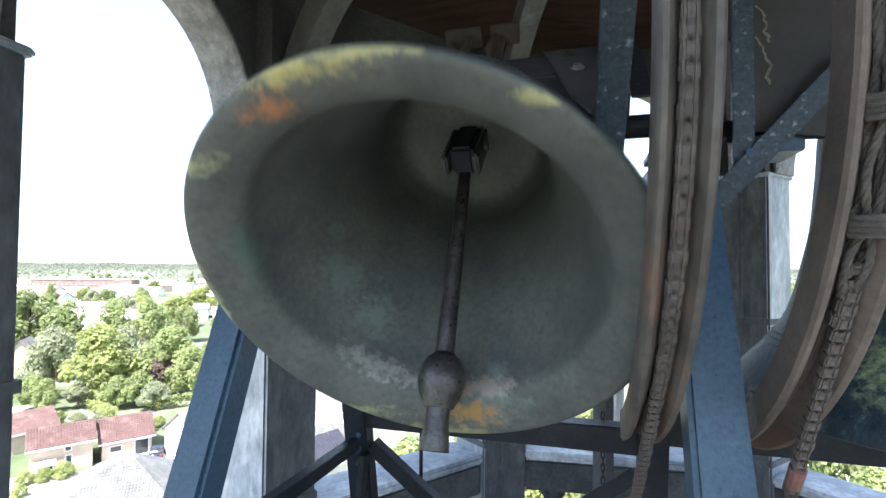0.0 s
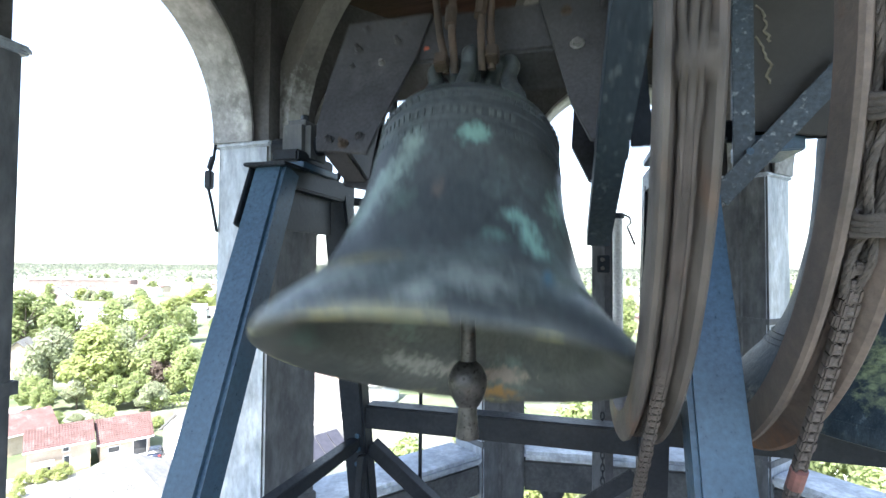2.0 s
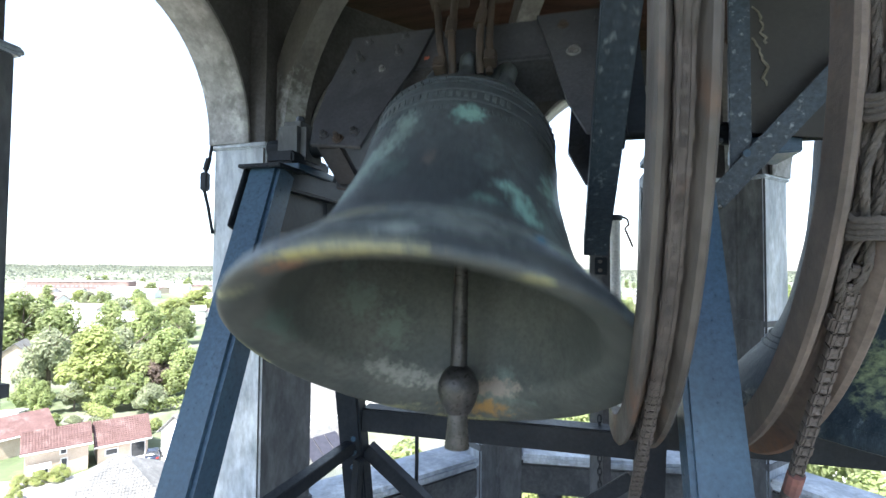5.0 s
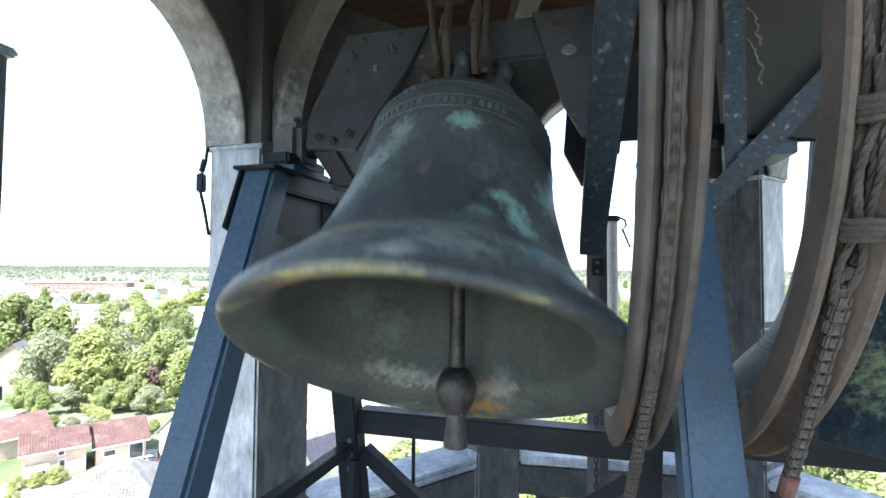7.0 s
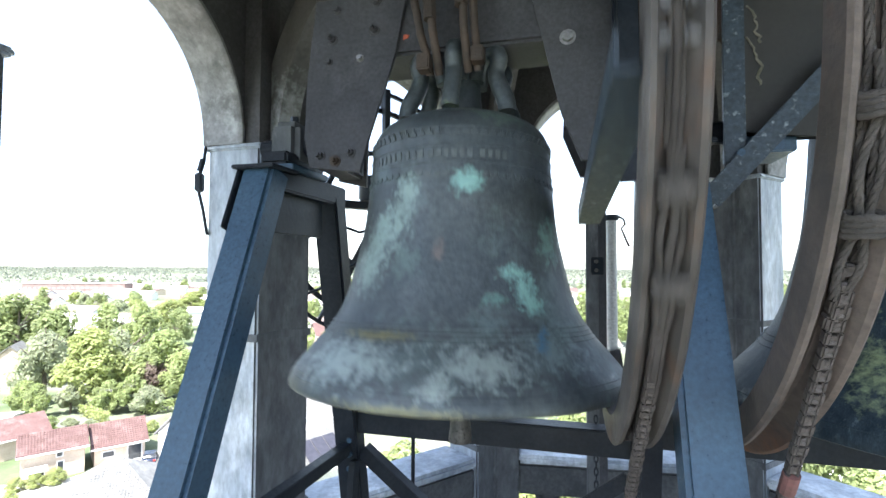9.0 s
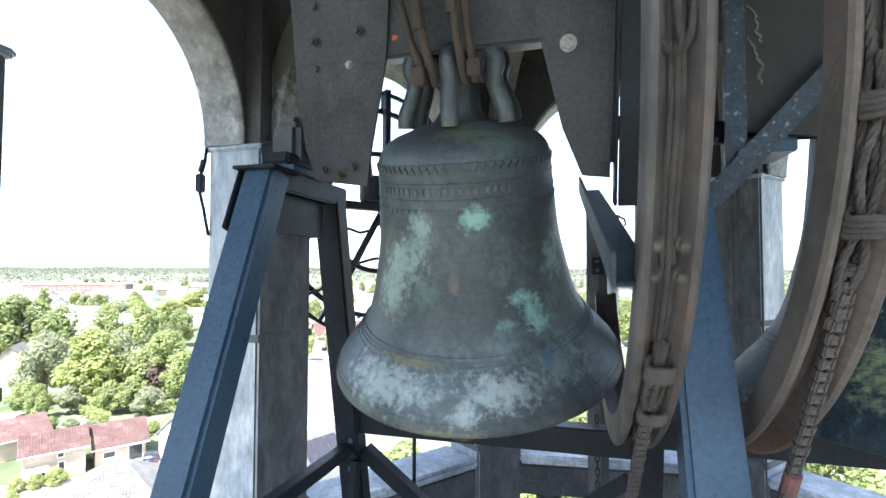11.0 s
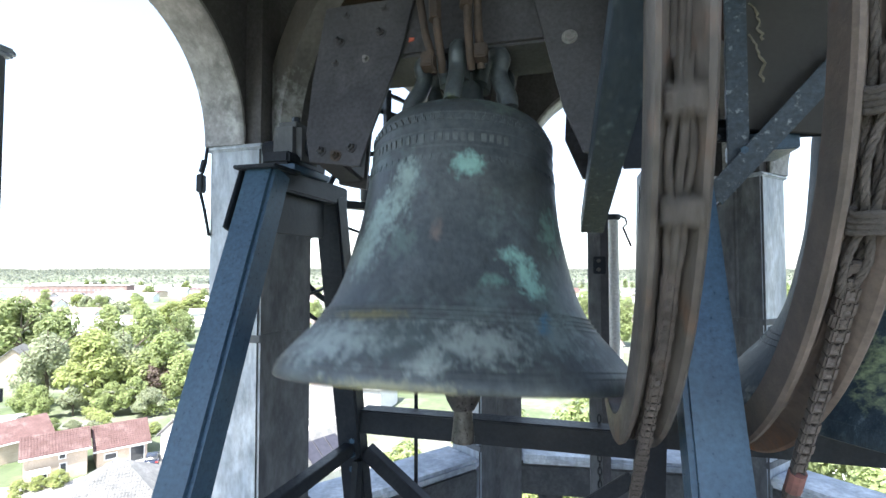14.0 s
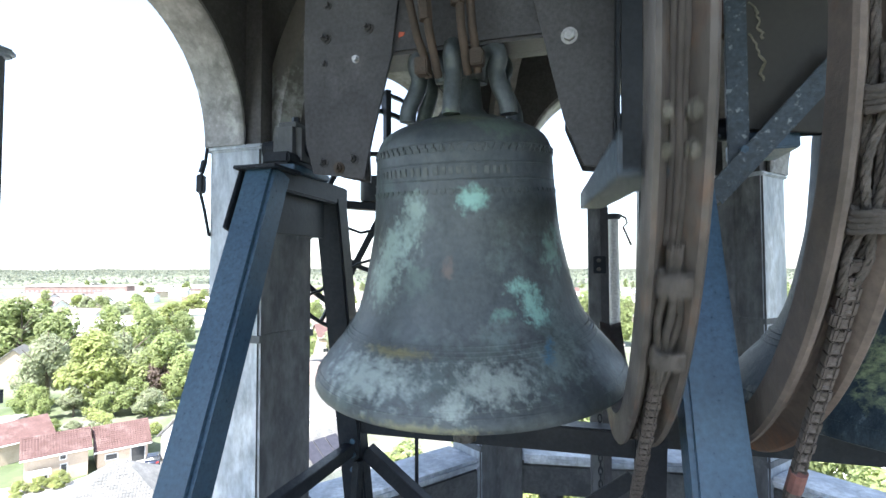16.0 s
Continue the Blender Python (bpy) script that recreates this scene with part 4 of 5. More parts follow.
for q in (0.35, 0.35 + math.pi / 2, 0.35 + math.pi, 0.35 + 1.5 * math.pi):
    c, s = math.cos(q), math.sin(q)
    part("stay", beam((0.40 * c, 0, 0.40 * s), (0.70 * c, 0, 0.70 * s), 0.03, 0.03, 0.002, (0, 1, 0)), STEEL_DARK, dial)
part("cross_bar", beam((-0.84, -0.03, 0.03), (0.84, -0.03, 0.03), 0.05, 0.075, 0.004, (0, 1, 0)), STEEL_DARK, dial)
part("upright_bar", beam((0.03, -0.04, -0.48), (0.03, -0.04, 0.84), 0.04, 0.05, 0.004, (0, 1, 0)), STEEL_DARK, dial)
part("hand", beam((0.03, 0.03, 0.0), (-0.30, 0.03, -0.58), 0.045, 0.012, 0.002, (0, 1, 0)), STEEL_DARK, dial, "black clock hand")
part("hand", beam((0.03, 0.045, 0.0), (0.16, 0.045, -0.42), 0.05, 0.012, 0.002, (0, 1, 0)), STEEL_DARK, dial, "black clock hand")
part("gear_box", lathe([(0.0, -0.10), (0.10, -0.10), (0.11, -0.08), (0.11, 0.06), (0.0, 0.06)], 24), STEEL_DARK, dial, "", 40).location = (-0.06, -0.06, 0.16)

pole = thing("flag_pole", Matrix(), "pale round pole standing outside the lantern", "pole")
part("shaft", rod((1.335, 3.72, -0.004), (1.335, 3.72, 2.40), 0.045, 0.040, 20), material("pale_grey_pole", (0.55, 0.55, 0.54), (0.48, 0.48, 0.47), 0.5, 0.0, 3, 0.05), pole, "", 40)
part("ring", lathe([(0.042, 2.36), (0.056, 2.365), (0.056, 2.40), (0.042, 2.405), (0.042, 2.36)], 20), STEEL_DARK, pole).location = (1.335, 3.72, 0)
part("rope_end", tube([(1.385, 3.70, 2.39), (1.425, 3.70, 2.37), (1.435, 3.70, 2.33), (1.405, 3.70, 2.30), (1.465, 3.70, 2.16)], 0.009, 6), ROPE, pole)

post = thing("steel_post", pose(0.94, 2.88, 0, 0, 0, -14), "blue-grey painted steel post behind the bells", "post")
part("shaft", box((-0.055, -0.05, -0.004), (0.055, 0.05, 2.36), 0.006), LEAD_MID, post, "", 40)
# thin dark strip stands for the post's shaded right side
part("cover_strip", box((0.012, -0.056, 0.4), (0.056, -0.051, 2.34), 0.001), YOKE_GREY, post)
part("clip", box((-0.03, -0.072, 1.96), (0.04, -0.057, 2.06), 0.004), STEEL_DARK, post)
for z in (1.985, 2.035):
    part("bolt", rod((0.0, -0.072, z), (0.0, -0.084, z), 0.012, None, 6), BOLT_DULL, post)

_, _, d0, n0 = bay(0)
p = Vector((*CORNERS[1], 0)) - d0 * (HALF + 0.015) + n0 * (THICK + 0.0)
cable = thing("cable", Matrix.Translation((p.x, p.y, 0)), "black cable with a small joint box on the column", "cable")
part("wire", tube([(0, 0, 2.58), (-0.01, 0, 2.50), (-0.03, 0, 2.44), (-0.03, 0, 2.36), (-0.01, 0, 2.28), (0.015, 0, 2.15)], 0.008, 8), STEEL_DARK, cable, "", 60)
part("joint_box", box((-0.045, -0.02, 2.36), (-0.01, 0.02, 2.45), 0.006), STEEL_DARK, cable)
part("gland", rod((-0.028, 0, 2.46), (-0.012, 0, 2.52), 0.014, None, 10), STEEL_DARK, cable)

loop = thing("cable", Matrix(), "thin black cable sagging behind the bell frame", "cable")
part("wire", tube([(-0.62, 2.95, 2.32), (-0.56, 2.97, 2.24), (-0.48, 3.0, 2.21), (-0.40, 3.02, 2.23), (-0.33, 3.05, 2.32), (-0.32, 3.05, 2.40)], 0.009, 6), STEEL_DARK, loop, "", 60)
loop = thing("cable", Matrix(), "thin black cable sagging behind the bell frame", "cable")
part("wire", tube([(-0.88, 3.0, 1.80), (-0.72, 3.0, 1.86), (-0.60, 3.0, 1.96), (-0.50, 3.02, 2.02), (-0.40, 3.04, 2.05), (-0.30, 3.05, 2.06)], 0.009, 6), STEEL_DARK, loop, "", 60)

# ---- ribs under the ceiling ----
top = centre + Vector((0, 0, EAVES + 0.72))
for k in range(8):
    q = Vector((*CORNERS[k], 0))
    rib = thing("ceiling_rib", Matrix(), "curved dark timber rib under the lantern roof", "rib", "ribs of the lantern", "structure")
    inward = (Vector((centre.x, centre.y, 0)) - q).normalized()
    side = Vector((-inward.y, inward.x, 0))
    bm = bmesh.new()
    rings = []
    for i in range(13):
        t = i / 12
        base = q + inward * (0.01 + 1.15 * (1 - math.cos(t * 1.45))) + Vector((0, 0, SPRING + 0.01 + 1.02 * math.sin(t * 1.45)))
        nrm = (inward * math.cos(t * 1.45) - Vector((0, 0, 1)) * math.sin(t * 1.45))
        rings.append([bm.verts.new(base + side * sx * 0.06 + nrm * h) for sx, h in ((-1, -0.10), (1, -0.10), (1, 0.045), (-1, 0.045))])
    for i in range(12):
        for j in range(4):
            bm.faces.new((rings[i][j], rings[i][(j + 1) % 4], rings[i + 1][(j + 1) % 4], rings[i + 1][j]))
    bm.faces.new(rings[0])
    bm.faces.new(rings[-1])
    part("brace_timber", bm, LEAD_RIB, rib, "", 30)


# ---- the town below ----
GROUND = -25.0
GRASS = material("gardens_and_paving", (0.10, 0.135, 0.06), (0.15, 0.175, 0.10), 0.95, 0.0, 0.045, 0.0, (0.26, 0.25, 0.235), 0.53, 0.9)
PAVING = material("pale_paving", (0.52, 0.50, 0.47), (0.60, 0.58, 0.55), 0.9, 0.0, 0.4, 0.1, (0.42, 0.40, 0.38), 0.62, 8)
TILE_RED = material("red_roof_tiles", (0.112, 0.062, 0.056), (0.140, 0.082, 0.075), 0.8, 0.0, 0.9, 0.2, (0.19, 0.125, 0.115), 0.58, 7, (1, 1, 1), 0.12)
TILE_GREY = material("grey_roof_tiles", (0.13, 0.13, 0.127), (0.19, 0.187, 0.18), 0.8, 0.0, 0.9, 0.2, (0.24, 0.235, 0.23), 0.6, 7, (1, 1, 1), 0.15)
TILE_PALE = material("pale_orange_roofs", (0.19, 0.145, 0.13), (0.25, 0.205, 0.185), 0.8, 0.0, 0.2, 0.0, None, 0.6, 3, (1, 1, 1), 0.2)
BRICK = material("yellow_brick", (0.50, 0.40, 0.31), (0.58, 0.48, 0.38), 0.85, 0.0, 0.8, 0.1, None, 0.6, 12, (1, 1, 1), 0.1)
PLASTER = material("white_plaster", (0.72, 0.70, 0.67), (0.80, 0.79, 0.76), 0.85, 0.0, 0.8, 0.05, None, 0.6, 9, (1, 1, 1), 0.1)
DARK_GLASS = material("dark_window_glass", (0.03, 0.035, 0.04), (0.05, 0.055, 0.06), 0.15, 0.0, 1, 0)
WHITE_PAINT = material("white_painted_wood", (0.75, 0.75, 0.74), (0.8, 0.8, 0.79), 0.6, 0.0, 3, 0.05)
SOLAR = material("solar_cells", (0.035, 0.035, 0.048), (0.05, 0.05, 0.066), 0.5, 0.0, 2, 0)
BARK = material("bark", (0.10, 0.08, 0.06), (0.17, 0.14, 0.11), 0.9, 0.0, 2, 0.3)


def leaf_material(name, a, b):
    m = material(name, a, b, 0.75, 0.0, 0.35, 0.0, None, 0.6, 2.0)
    n = m.node_tree.nodes
    geo = n.new("ShaderNodeNewGeometry")
    vr = n.new("ShaderNodeMapRange")
    vr.inputs[3].default_value, vr.inputs[4].default_value = 0.75, 1.3
    m.node_tree.links.new(geo.outputs["Random Per Island"], vr.inputs[0])
    bsdf = n["Principled BSDF"]
    mix = n.new("ShaderNodeMix")
    mix.data_type, mix.blend_type = "RGBA", "MULTIPLY"
    mix.inputs[0].default_value = 1.0
    m.node_tree.links.new(bsdf.inputs["Base Color"].links[0].from_socket, mix.inputs[6])
    m.node_tree.links.new(vr.outputs[0], mix.inputs[7])
    m.node_tree.links.new(mix.outputs[2], bsdf.inputs["Base Color"])
    thin = n.new("ShaderNodeBsdfTranslucent")
    m.node_tree.links.new(mix.outputs[2], thin.inputs["Color"])
    both = n.new("ShaderNodeMixShader")
    both.inputs[0].default_value = 0.6
    m.node_tree.links.new(bsdf.outputs[0], both.inputs[1])
    m.node_tree.links.new(thin.outputs[0], both.inputs[2])
    m.node_tree.links.new(both.outputs[0], n["Material Output"].inputs["Surface"])
    return m


LEAVES = {
    "dark": leaf_material("dark_green_leaves", (0.30, 0.35, 0.16), (0.37, 0.43, 0.21)),
    "green": leaf_material("green_leaves", (0.37, 0.43, 0.19), (0.45, 0.51, 0.25)),
    "bright": leaf_material("yellow_green_leaves", (0.40, 0.45, 0.18), (0.46, 0.50, 0.23)),
    "birch": leaf_material("grey_green_leaves", (0.40, 0.44, 0.28), (0.47, 0.50, 0.35)),
    "purple": leaf_material("purple_leaves", (0.25, 0.20, 0.17), (0.33, 0.26, 0.22)),
}
WORDS = {"dark": "dark green", "green": "mid-green", "bright": "yellow-green", "birch": "pale grey-green", "purple": "purple-brown"}


def add_leaf(verts, faces, p, size, rnd, out=None):
    """One clump of leaves: a bent, pointed scrap, turned to the light."""
    nrm = Vector((rnd.gauss(0, 0.75), rnd.gauss(0, 0.75), rnd.gauss(0.95, 0.6)))
    if out is not None:
        nrm = nrm * 0.45 + out * 0.9 + Vector((0, 0, 0.35))
    nrm.normalize()
    x = nrm.orthogonal().normalized()
    x.rotate(Matrix.Rotation(rnd.uniform(0, 6.28), 3, nrm))
    y = nrm.cross(x)
    i = len(verts)
    s = size * rnd.uniform(0.6, 1.25)
    verts.extend((p + x * s, p + y * s * 0.6 + nrm * s * 0.2, p - x * s * 0.9, p - y * s * 0.6 + nrm * s * 0.15))
    faces.append((i, i + 1, i + 2, i + 3))


def crown_mesh(name, mat, seed, count=2600, leaf=0.055, drop=0.0):
    """A crown one unit high and one wide: many lobes round the limbs, leaf clumps on their outer faces."""
    rnd = random.Random(seed)
    verts, faces, lobes = [], [], []
    for i in range(46):
        z = rnd.uniform(0.10, 0.93)
        reach = 0.42 * math.sin(math.pi * min(1, (z * 0.93 + 0.12))) ** 0.7
        a = rnd.uniform(0, 6.283)
        q = reach * math.sqrt(rnd.uniform(0.1, 1))
        lobes.append((Vector((q * math.cos(a), q * math.sin(a), z)), rnd.uniform(0.08, 0.16)))
    made = 0
    while made < count:
        c, r = lobes[rnd.randrange(len(lobes))]
        d = Vector((rnd.gauss(0, 1), rnd.gauss(0, 1), rnd.gauss(0.1, 1))).normalized()
        p = c + d * r * rnd.uniform(0.75, 1.12)
        if any((p - c2).length_squared < (0.72 * r2) ** 2 for c2, r2 in lobes if c2 is not c):
            continue
        made += 1
        p.z = max(0.02, p.z * (1 - drop) - drop * rnd.random() * 0.25)
        add_leaf(verts, faces, p, leaf, rnd, d)
    me = bpy.data.meshes.new(name)
    me.from_pydata(verts, [], faces)
    me.materials.append(mat)
    return me


def trunk_mesh(seed):
    rnd = random.Random(seed)
    bm = bmesh.new()
    add_tube(bm, [(0, 0, 0), (0.01, 0, 0.2), (-0.005, 0.01, 0.45), (0.01, 0, 0.75), (0, 0, 0.9)], [0.028, 0.022, 0.017, 0.009, 0.003], 7)
    for i in range(7):
        a, z = rnd.uniform(0, 6.28), rnd.uniform(0.25, 0.6)
        r = rnd.uniform(0.2, 0.34)
        add_tube(bm, [(0, 0, z), (r * 0.5 * math.cos(a), r * 0.5 * math.sin(a), z + 0.1), (r * math.cos(a), r * math.sin(a), z + 0.24)], [0.011, 0.008, 0.003], 5)
    me = bpy.data.meshes.new("trunk")
    bm.to_mesh(me)
    bm.free()
    me.materials.append(BARK)
    return me


CROWNS = {k: [crown_mesh("crown", m, 11 * i + j, 5200, 0.034, 0.25 if k == "birch" else 0.0) for j in range(2)] for i, (k, m) in enumerate(LEAVES.items())}
TRUNKS = [trunk_mesh(s) for s in (1, 2)]
tree_rnd = random.Random(9)


def tree(x, y, height, width, kind):
    t = thing("tree", Matrix.Translation((x, y, GROUND)), WORDS[kind] + " leafy tree in a garden", "tree", "garden trees")
    i = tree_rnd.randrange(2)
    tr = new("trunk", TRUNKS[i])
    tr.parent, tr.scale = t, (height, height, height * 0.95)
    cr = new("crown", CROWNS[kind][i])
    cr.parent = t
    cr.location = (0, 0, height * 0.16)
    cr.scale = (width, width, height * 0.84)
    cr.rotation_euler = (0, 0, tree_rnd.uniform(0, 6.28))
    return t


def spot(px, py):
    """Where the line of sight at that bearing and depression meets the ground: tangents to the right and down."""
    return px * 27 / py, 27 / py


# bearing, depression of the foot and of the top (as tangents), half width, kind
for bx, foot, top_, half, kind in (
        (-0.850, 0.212, 0.060, 0.060, "dark"), (-0.795, 0.280, 0.100, 0.045, "birch"), (-0.892, 0.207, 0.066, 0.052, "dark"), (-0.763, 0.240, 0.083, 0.046, "dark"),
        (-0.703, 0.288, 0.132, 0.055, "bright"), (-0.642, 0.263, 0.100, 0.045, "birch"), (-0.600, 0.216, 0.083, 0.042, "green"), (-0.550, 0.269, 0.133, 0.052, "green"),
        (-0.576, 0.277, 0.195, 0.030, "purple"), (-0.515, 0.277, 0.176, 0.036, "green"), (-0.672, 0.205, 0.083, 0.036, "green"), (-0.497, 0.094, 0.054, 0.026, "bright"),
        (-0.545, 0.135, 0.071, 0.036, "bright"), (-0.688, 0.100, 0.054, 0.017, "dark"), (-0.619, 0.100, 0.054, 0.017, "green"), (-0.652, 0.118, 0.054, 0.022, "birch"),
        (-0.805, 0.310, 0.240, 0.020, "green"), (-0.835, 0.300, 0.235, 0.024, "green"), (-0.740, 0.300, 0.225, 0.025, "birch"), (-0.660, 0.300, 0.235, 0.030, "green"),
        (-0.615, 0.295, 0.225, 0.030, "green"), (-0.585, 0.300, 0.230, 0.026, "birch"), (-0.46, 0.25, 0.15, 0.035, "green"), (-0.40, 0.22, 0.13, 0.035, "dark"),
        (-0.28, 0.20, 0.10, 0.03, "green"), (-0.27, 0.32, 0.24, 0.025, "bright"), (-0.20, 0.18, 0.09, 0.03, "birch"), (-0.10, 0.20, 0.10, 0.03, "dark"),
        (0.30, 0.14, 0.055, 0.03, "green"), (0.36, 0.16, 0.055, 0.03, "dark"), (0.70, 0.15, 0.05, 0.04, "dark"), (0.73, 0.10, 0.04, 0.03, "green")):
    gx, gy = spot(bx, foot)
    tree(gx, gy, 27 - top_ * gy, 2 * half * gy / 0.84, kind)
# trees close under the tower, seen beneath the balustrade
for x, y, h, w, kind in ((2, 36, 13, 8, "green"), (7, 39, 14, 8, "bright"), (-3, 41, 12, 8, "green"), (12, 37, 13, 8, "birch"), (5, 46, 15, 9, "dark"), (14, 47, 15, 9, "green"),
                         (29, 33, 13, 8, "green"), (35, 30, 14, 8, "birch"), (40, 36, 15, 9, "green"), (24, 38, 14, 8, "dark"), (46, 30, 15, 9, "green"), (20, 48, 14, 9, "green"), (34, 44, 15, 9, "dark")):
    tree(x, y, h, w, kind)


def shrub(x, y, size, kind):
    t = thing("bush", Matrix.Translation((x, y, GROUND)), WORDS[kind] + " clipped garden bush", "bush", "garden bushes")
    cr = new("crown", CROWNS[kind][0])
    cr.parent, cr.scale, cr.location = t, (size * 1.3, size * 1.3, size), (0, 0, 0)


for bx, foot, size, kind in ((-0.845, 0.455, 1.6, "bright"), (-0.805, 0.447, 1.7, "bright"), (-0.765, 0.44, 2.0, "bright"), (-0.755, 0.385, 1.4, "bright"), (-0.70, 0.335, 2.6, "birch"), (-0.575, 0.48, 1.4, "purple"),
                             (-0.575, 0.335, 1.8, "bright"), (-0.59, 0.345, 1.5, "green"), (-0.78, 0.335, 2.4, "green"), (-0.83, 0.345, 2.2, "birch"), (-0.87, 0.355, 2.6, "green"), (-0.74, 0.327, 2.2, "birch"), (-0.855, 0.48, 1.5, "bright")):
    shrub(*spot(bx, foot), size, kind)


def hedge(x0, y0, x1, y1, high, deep, kind):
    h = thing("hedge", Matrix.Translation((x0, y0, GROUND)), WORDS[kind] + " clipped garden hedge", "hedge", "garden hedges")
    rnd = random.Random(int(x0 * 10))
    verts, faces = [], []
    run = Vector((x1 - x0, y1 - y0, 0))
    side = Vector((-run.y, run.x, 0)).normalized()
    for i in range(int(run.length * 70)):
        q = run * rnd.random() + side * deep * rnd.uniform(-0.5, 0.5) + Vector((0, 0, high * rnd.random() ** 0.5))
        add_leaf(verts, faces, q, 0.3, rnd)
    me = bpy.data.meshes.new("foliage")
    me.from_pydata(verts, [], faces)
    me.materials.append(LEAVES[kind])
    f = new("foliage", me)
    f.parent = h


for b0, f0, b1, f1, high, deep, kind in ((-0.60, 0.305, -0.50, 0.290, 2.4, 1.4, "green"), (-0.715, 0.305, -0.665, 0.325, 2.2, 1.3, "bright"), (-0.90, 0.335, -0.80, 0.33, 2.0, 1.2, "green"), (-0.30, 0.31, -0.22, 0.33, 2, 1.2, "bright"), (-0.30, 0.24, -0.18, 0.25, 2, 1.2, "green")):
    hedge(*spot(b0, f0), *spot(b1, f1), high, deep, kind)


def house(x, y, turn, wide, deep, eave, ridge, roof_mat, wall_mat, label, openings=(), hip=0.0, chimney=False, tiles=False):
    """Front-left corner at (x, y), front turned by degrees; the ridge runs along the front."""
    h = thing("house", Matrix.Translation((x, y, GROUND)) @ Matrix.Rotation(radians(turn), 4, "Z"), label, "house", "houses of the town")
    bm = bmesh.new()
    mid = deep / 2
    add_box(bm, (0, 0, 0), (wide, deep, eave))
    if not hip:
        for x0, x1 in ((0, 0.2), (wide - 0.2, wide)):
            q = [bm.verts.new(c) for c in ((x0, 0, eave), (x0, deep, eave), (x0, mid, ridge - 0.1), (x1, 0, eave), (x1, deep, eave), (x1, mid, ridge - 0.1))]
            for f in ((0, 1, 2), (5, 4, 3), (0, 3, 4, 1), (1, 4, 5, 2), (2, 5, 3, 0)):
                bm.faces.new([q[i] for i in f])
    part("wall", bm, wall_mat, h)
    o = 0.45
    rise = (ridge - eave) / mid
    e = eave - o * rise
    for s in (0, 1):
        y0, y1 = (-o, mid) if s == 0 else (deep + o, mid)
        bm = bmesh.new()
        q = [(-o, y0, e), (wide + o, y0, e), (wide + o - hip, y1, ridge), (-o + hip, y1, ridge)]
        vs = [bm.verts.new(c) for c in q] + [bm.verts.new((c[0], c[1], c[2] + 0.22)) for c in q]
        for f in ((0, 1, 2, 3), (7, 6, 5, 4), (0, 4, 5, 1), (1, 5, 6, 2), (2, 6, 7, 3), (3, 7, 4, 0)):
            bm.faces.new([vs[i] for i in f])
        roof = part("roof", bm, roof_mat, h)
        if tiles and s == 0:
            bm = bmesh.new()
            length = math.hypot(mid + o, ridge - e)
            along = Vector((0, mid + o, ridge - e)).normalized()
            nrm = Vector((0, -along.z, along.y))
            rows_, cols = int(length / 0.36), int((wide + 2 * o) / 0.3)
            for i in range(rows_):
                inset = hip * (i + 0.5) / rows_
                for j in range(cols):
                    px = -o + (j + 0.5) * (wide + 2 * o) / cols
                    if px < -o + inset + 0.1 or px > wide + o - inset - 0.1:
                        continue
                    base = Vector((px, -o, e + 0.22)) + along * (i * length / rows_)
                    c = [base + Vector((dx, 0, 0)) + along * dl + nrm * hgt for dx, dl, hgt in ((-0.14, 0, 0.05), (0.0, 0, 0.085), (0.14, 0, 0.05), (0.14, 0.38, 0.01), (0.0, 0.38, 0.045), (-0.14, 0.38, 0.01))]
                    v = [bm.verts.new(k) for k in c]
                    bm.faces.new((v[0], v[1], v[4], v[5]))
                    bm.faces.new((v[1], v[2], v[3], v[4]))
                    low = [bm.verts.new(base + Vector((dx, 0, 0)) - nrm * 0.01) for dx in (-0.14, 0.14)]
                    bm.faces.new((low[0], low[1], v[2], v[1], v[0]))
            tagged(part("roof_tiles", bm, roof_mat, roof), kind="stuff")
    if hip:
        for s in (0, 1):
            bx = -o if s == 0 else wide + o
            tx = -o + hip if s == 0 else wide + o - hip
            bm = bmesh.new()
            vs = [bm.verts.new(c) for c in ((bx, -o, e + 0.2), (bx, deep + o, e + 0.2), (tx, mid, ridge + 0.2), (bx, -o, e), (bx, deep + o, e), (tx, mid, ridge))]
            for f in ((0, 1, 2), (5, 4, 3), (0, 3, 4, 1), (1, 4, 5, 2), (2, 5, 3, 0)):
                bm.faces.new([vs[i] for i in f])
            part("roof", bm, roof_mat, h)
    else:
        part("gutter", box((-o, -o - 0.14, e - 0.02), (wide + o, -o, e + 0.14)), WHITE_PAINT, h, "white gutter")
    for kind, x0, z0, x1, z1 in openings:
        w = part(kind, box((x0, -0.06, z0), (x1, 0.05, z1)), WHITE_PAINT, h)
        part("pane", box((x0 + 0.12, -0.09, z0 + 0.12), (x1 - 0.12, -0.061, z1 - 0.12)), DARK_GLASS, w)
    if chimney:
        part("chimney", box((wide * 0.7, mid - 0.3, ridge - 0.5), (wide * 0.7 + 0.7, mid + 0.3, ridge + 1.0), 0.03), BRICK, h)
    return h


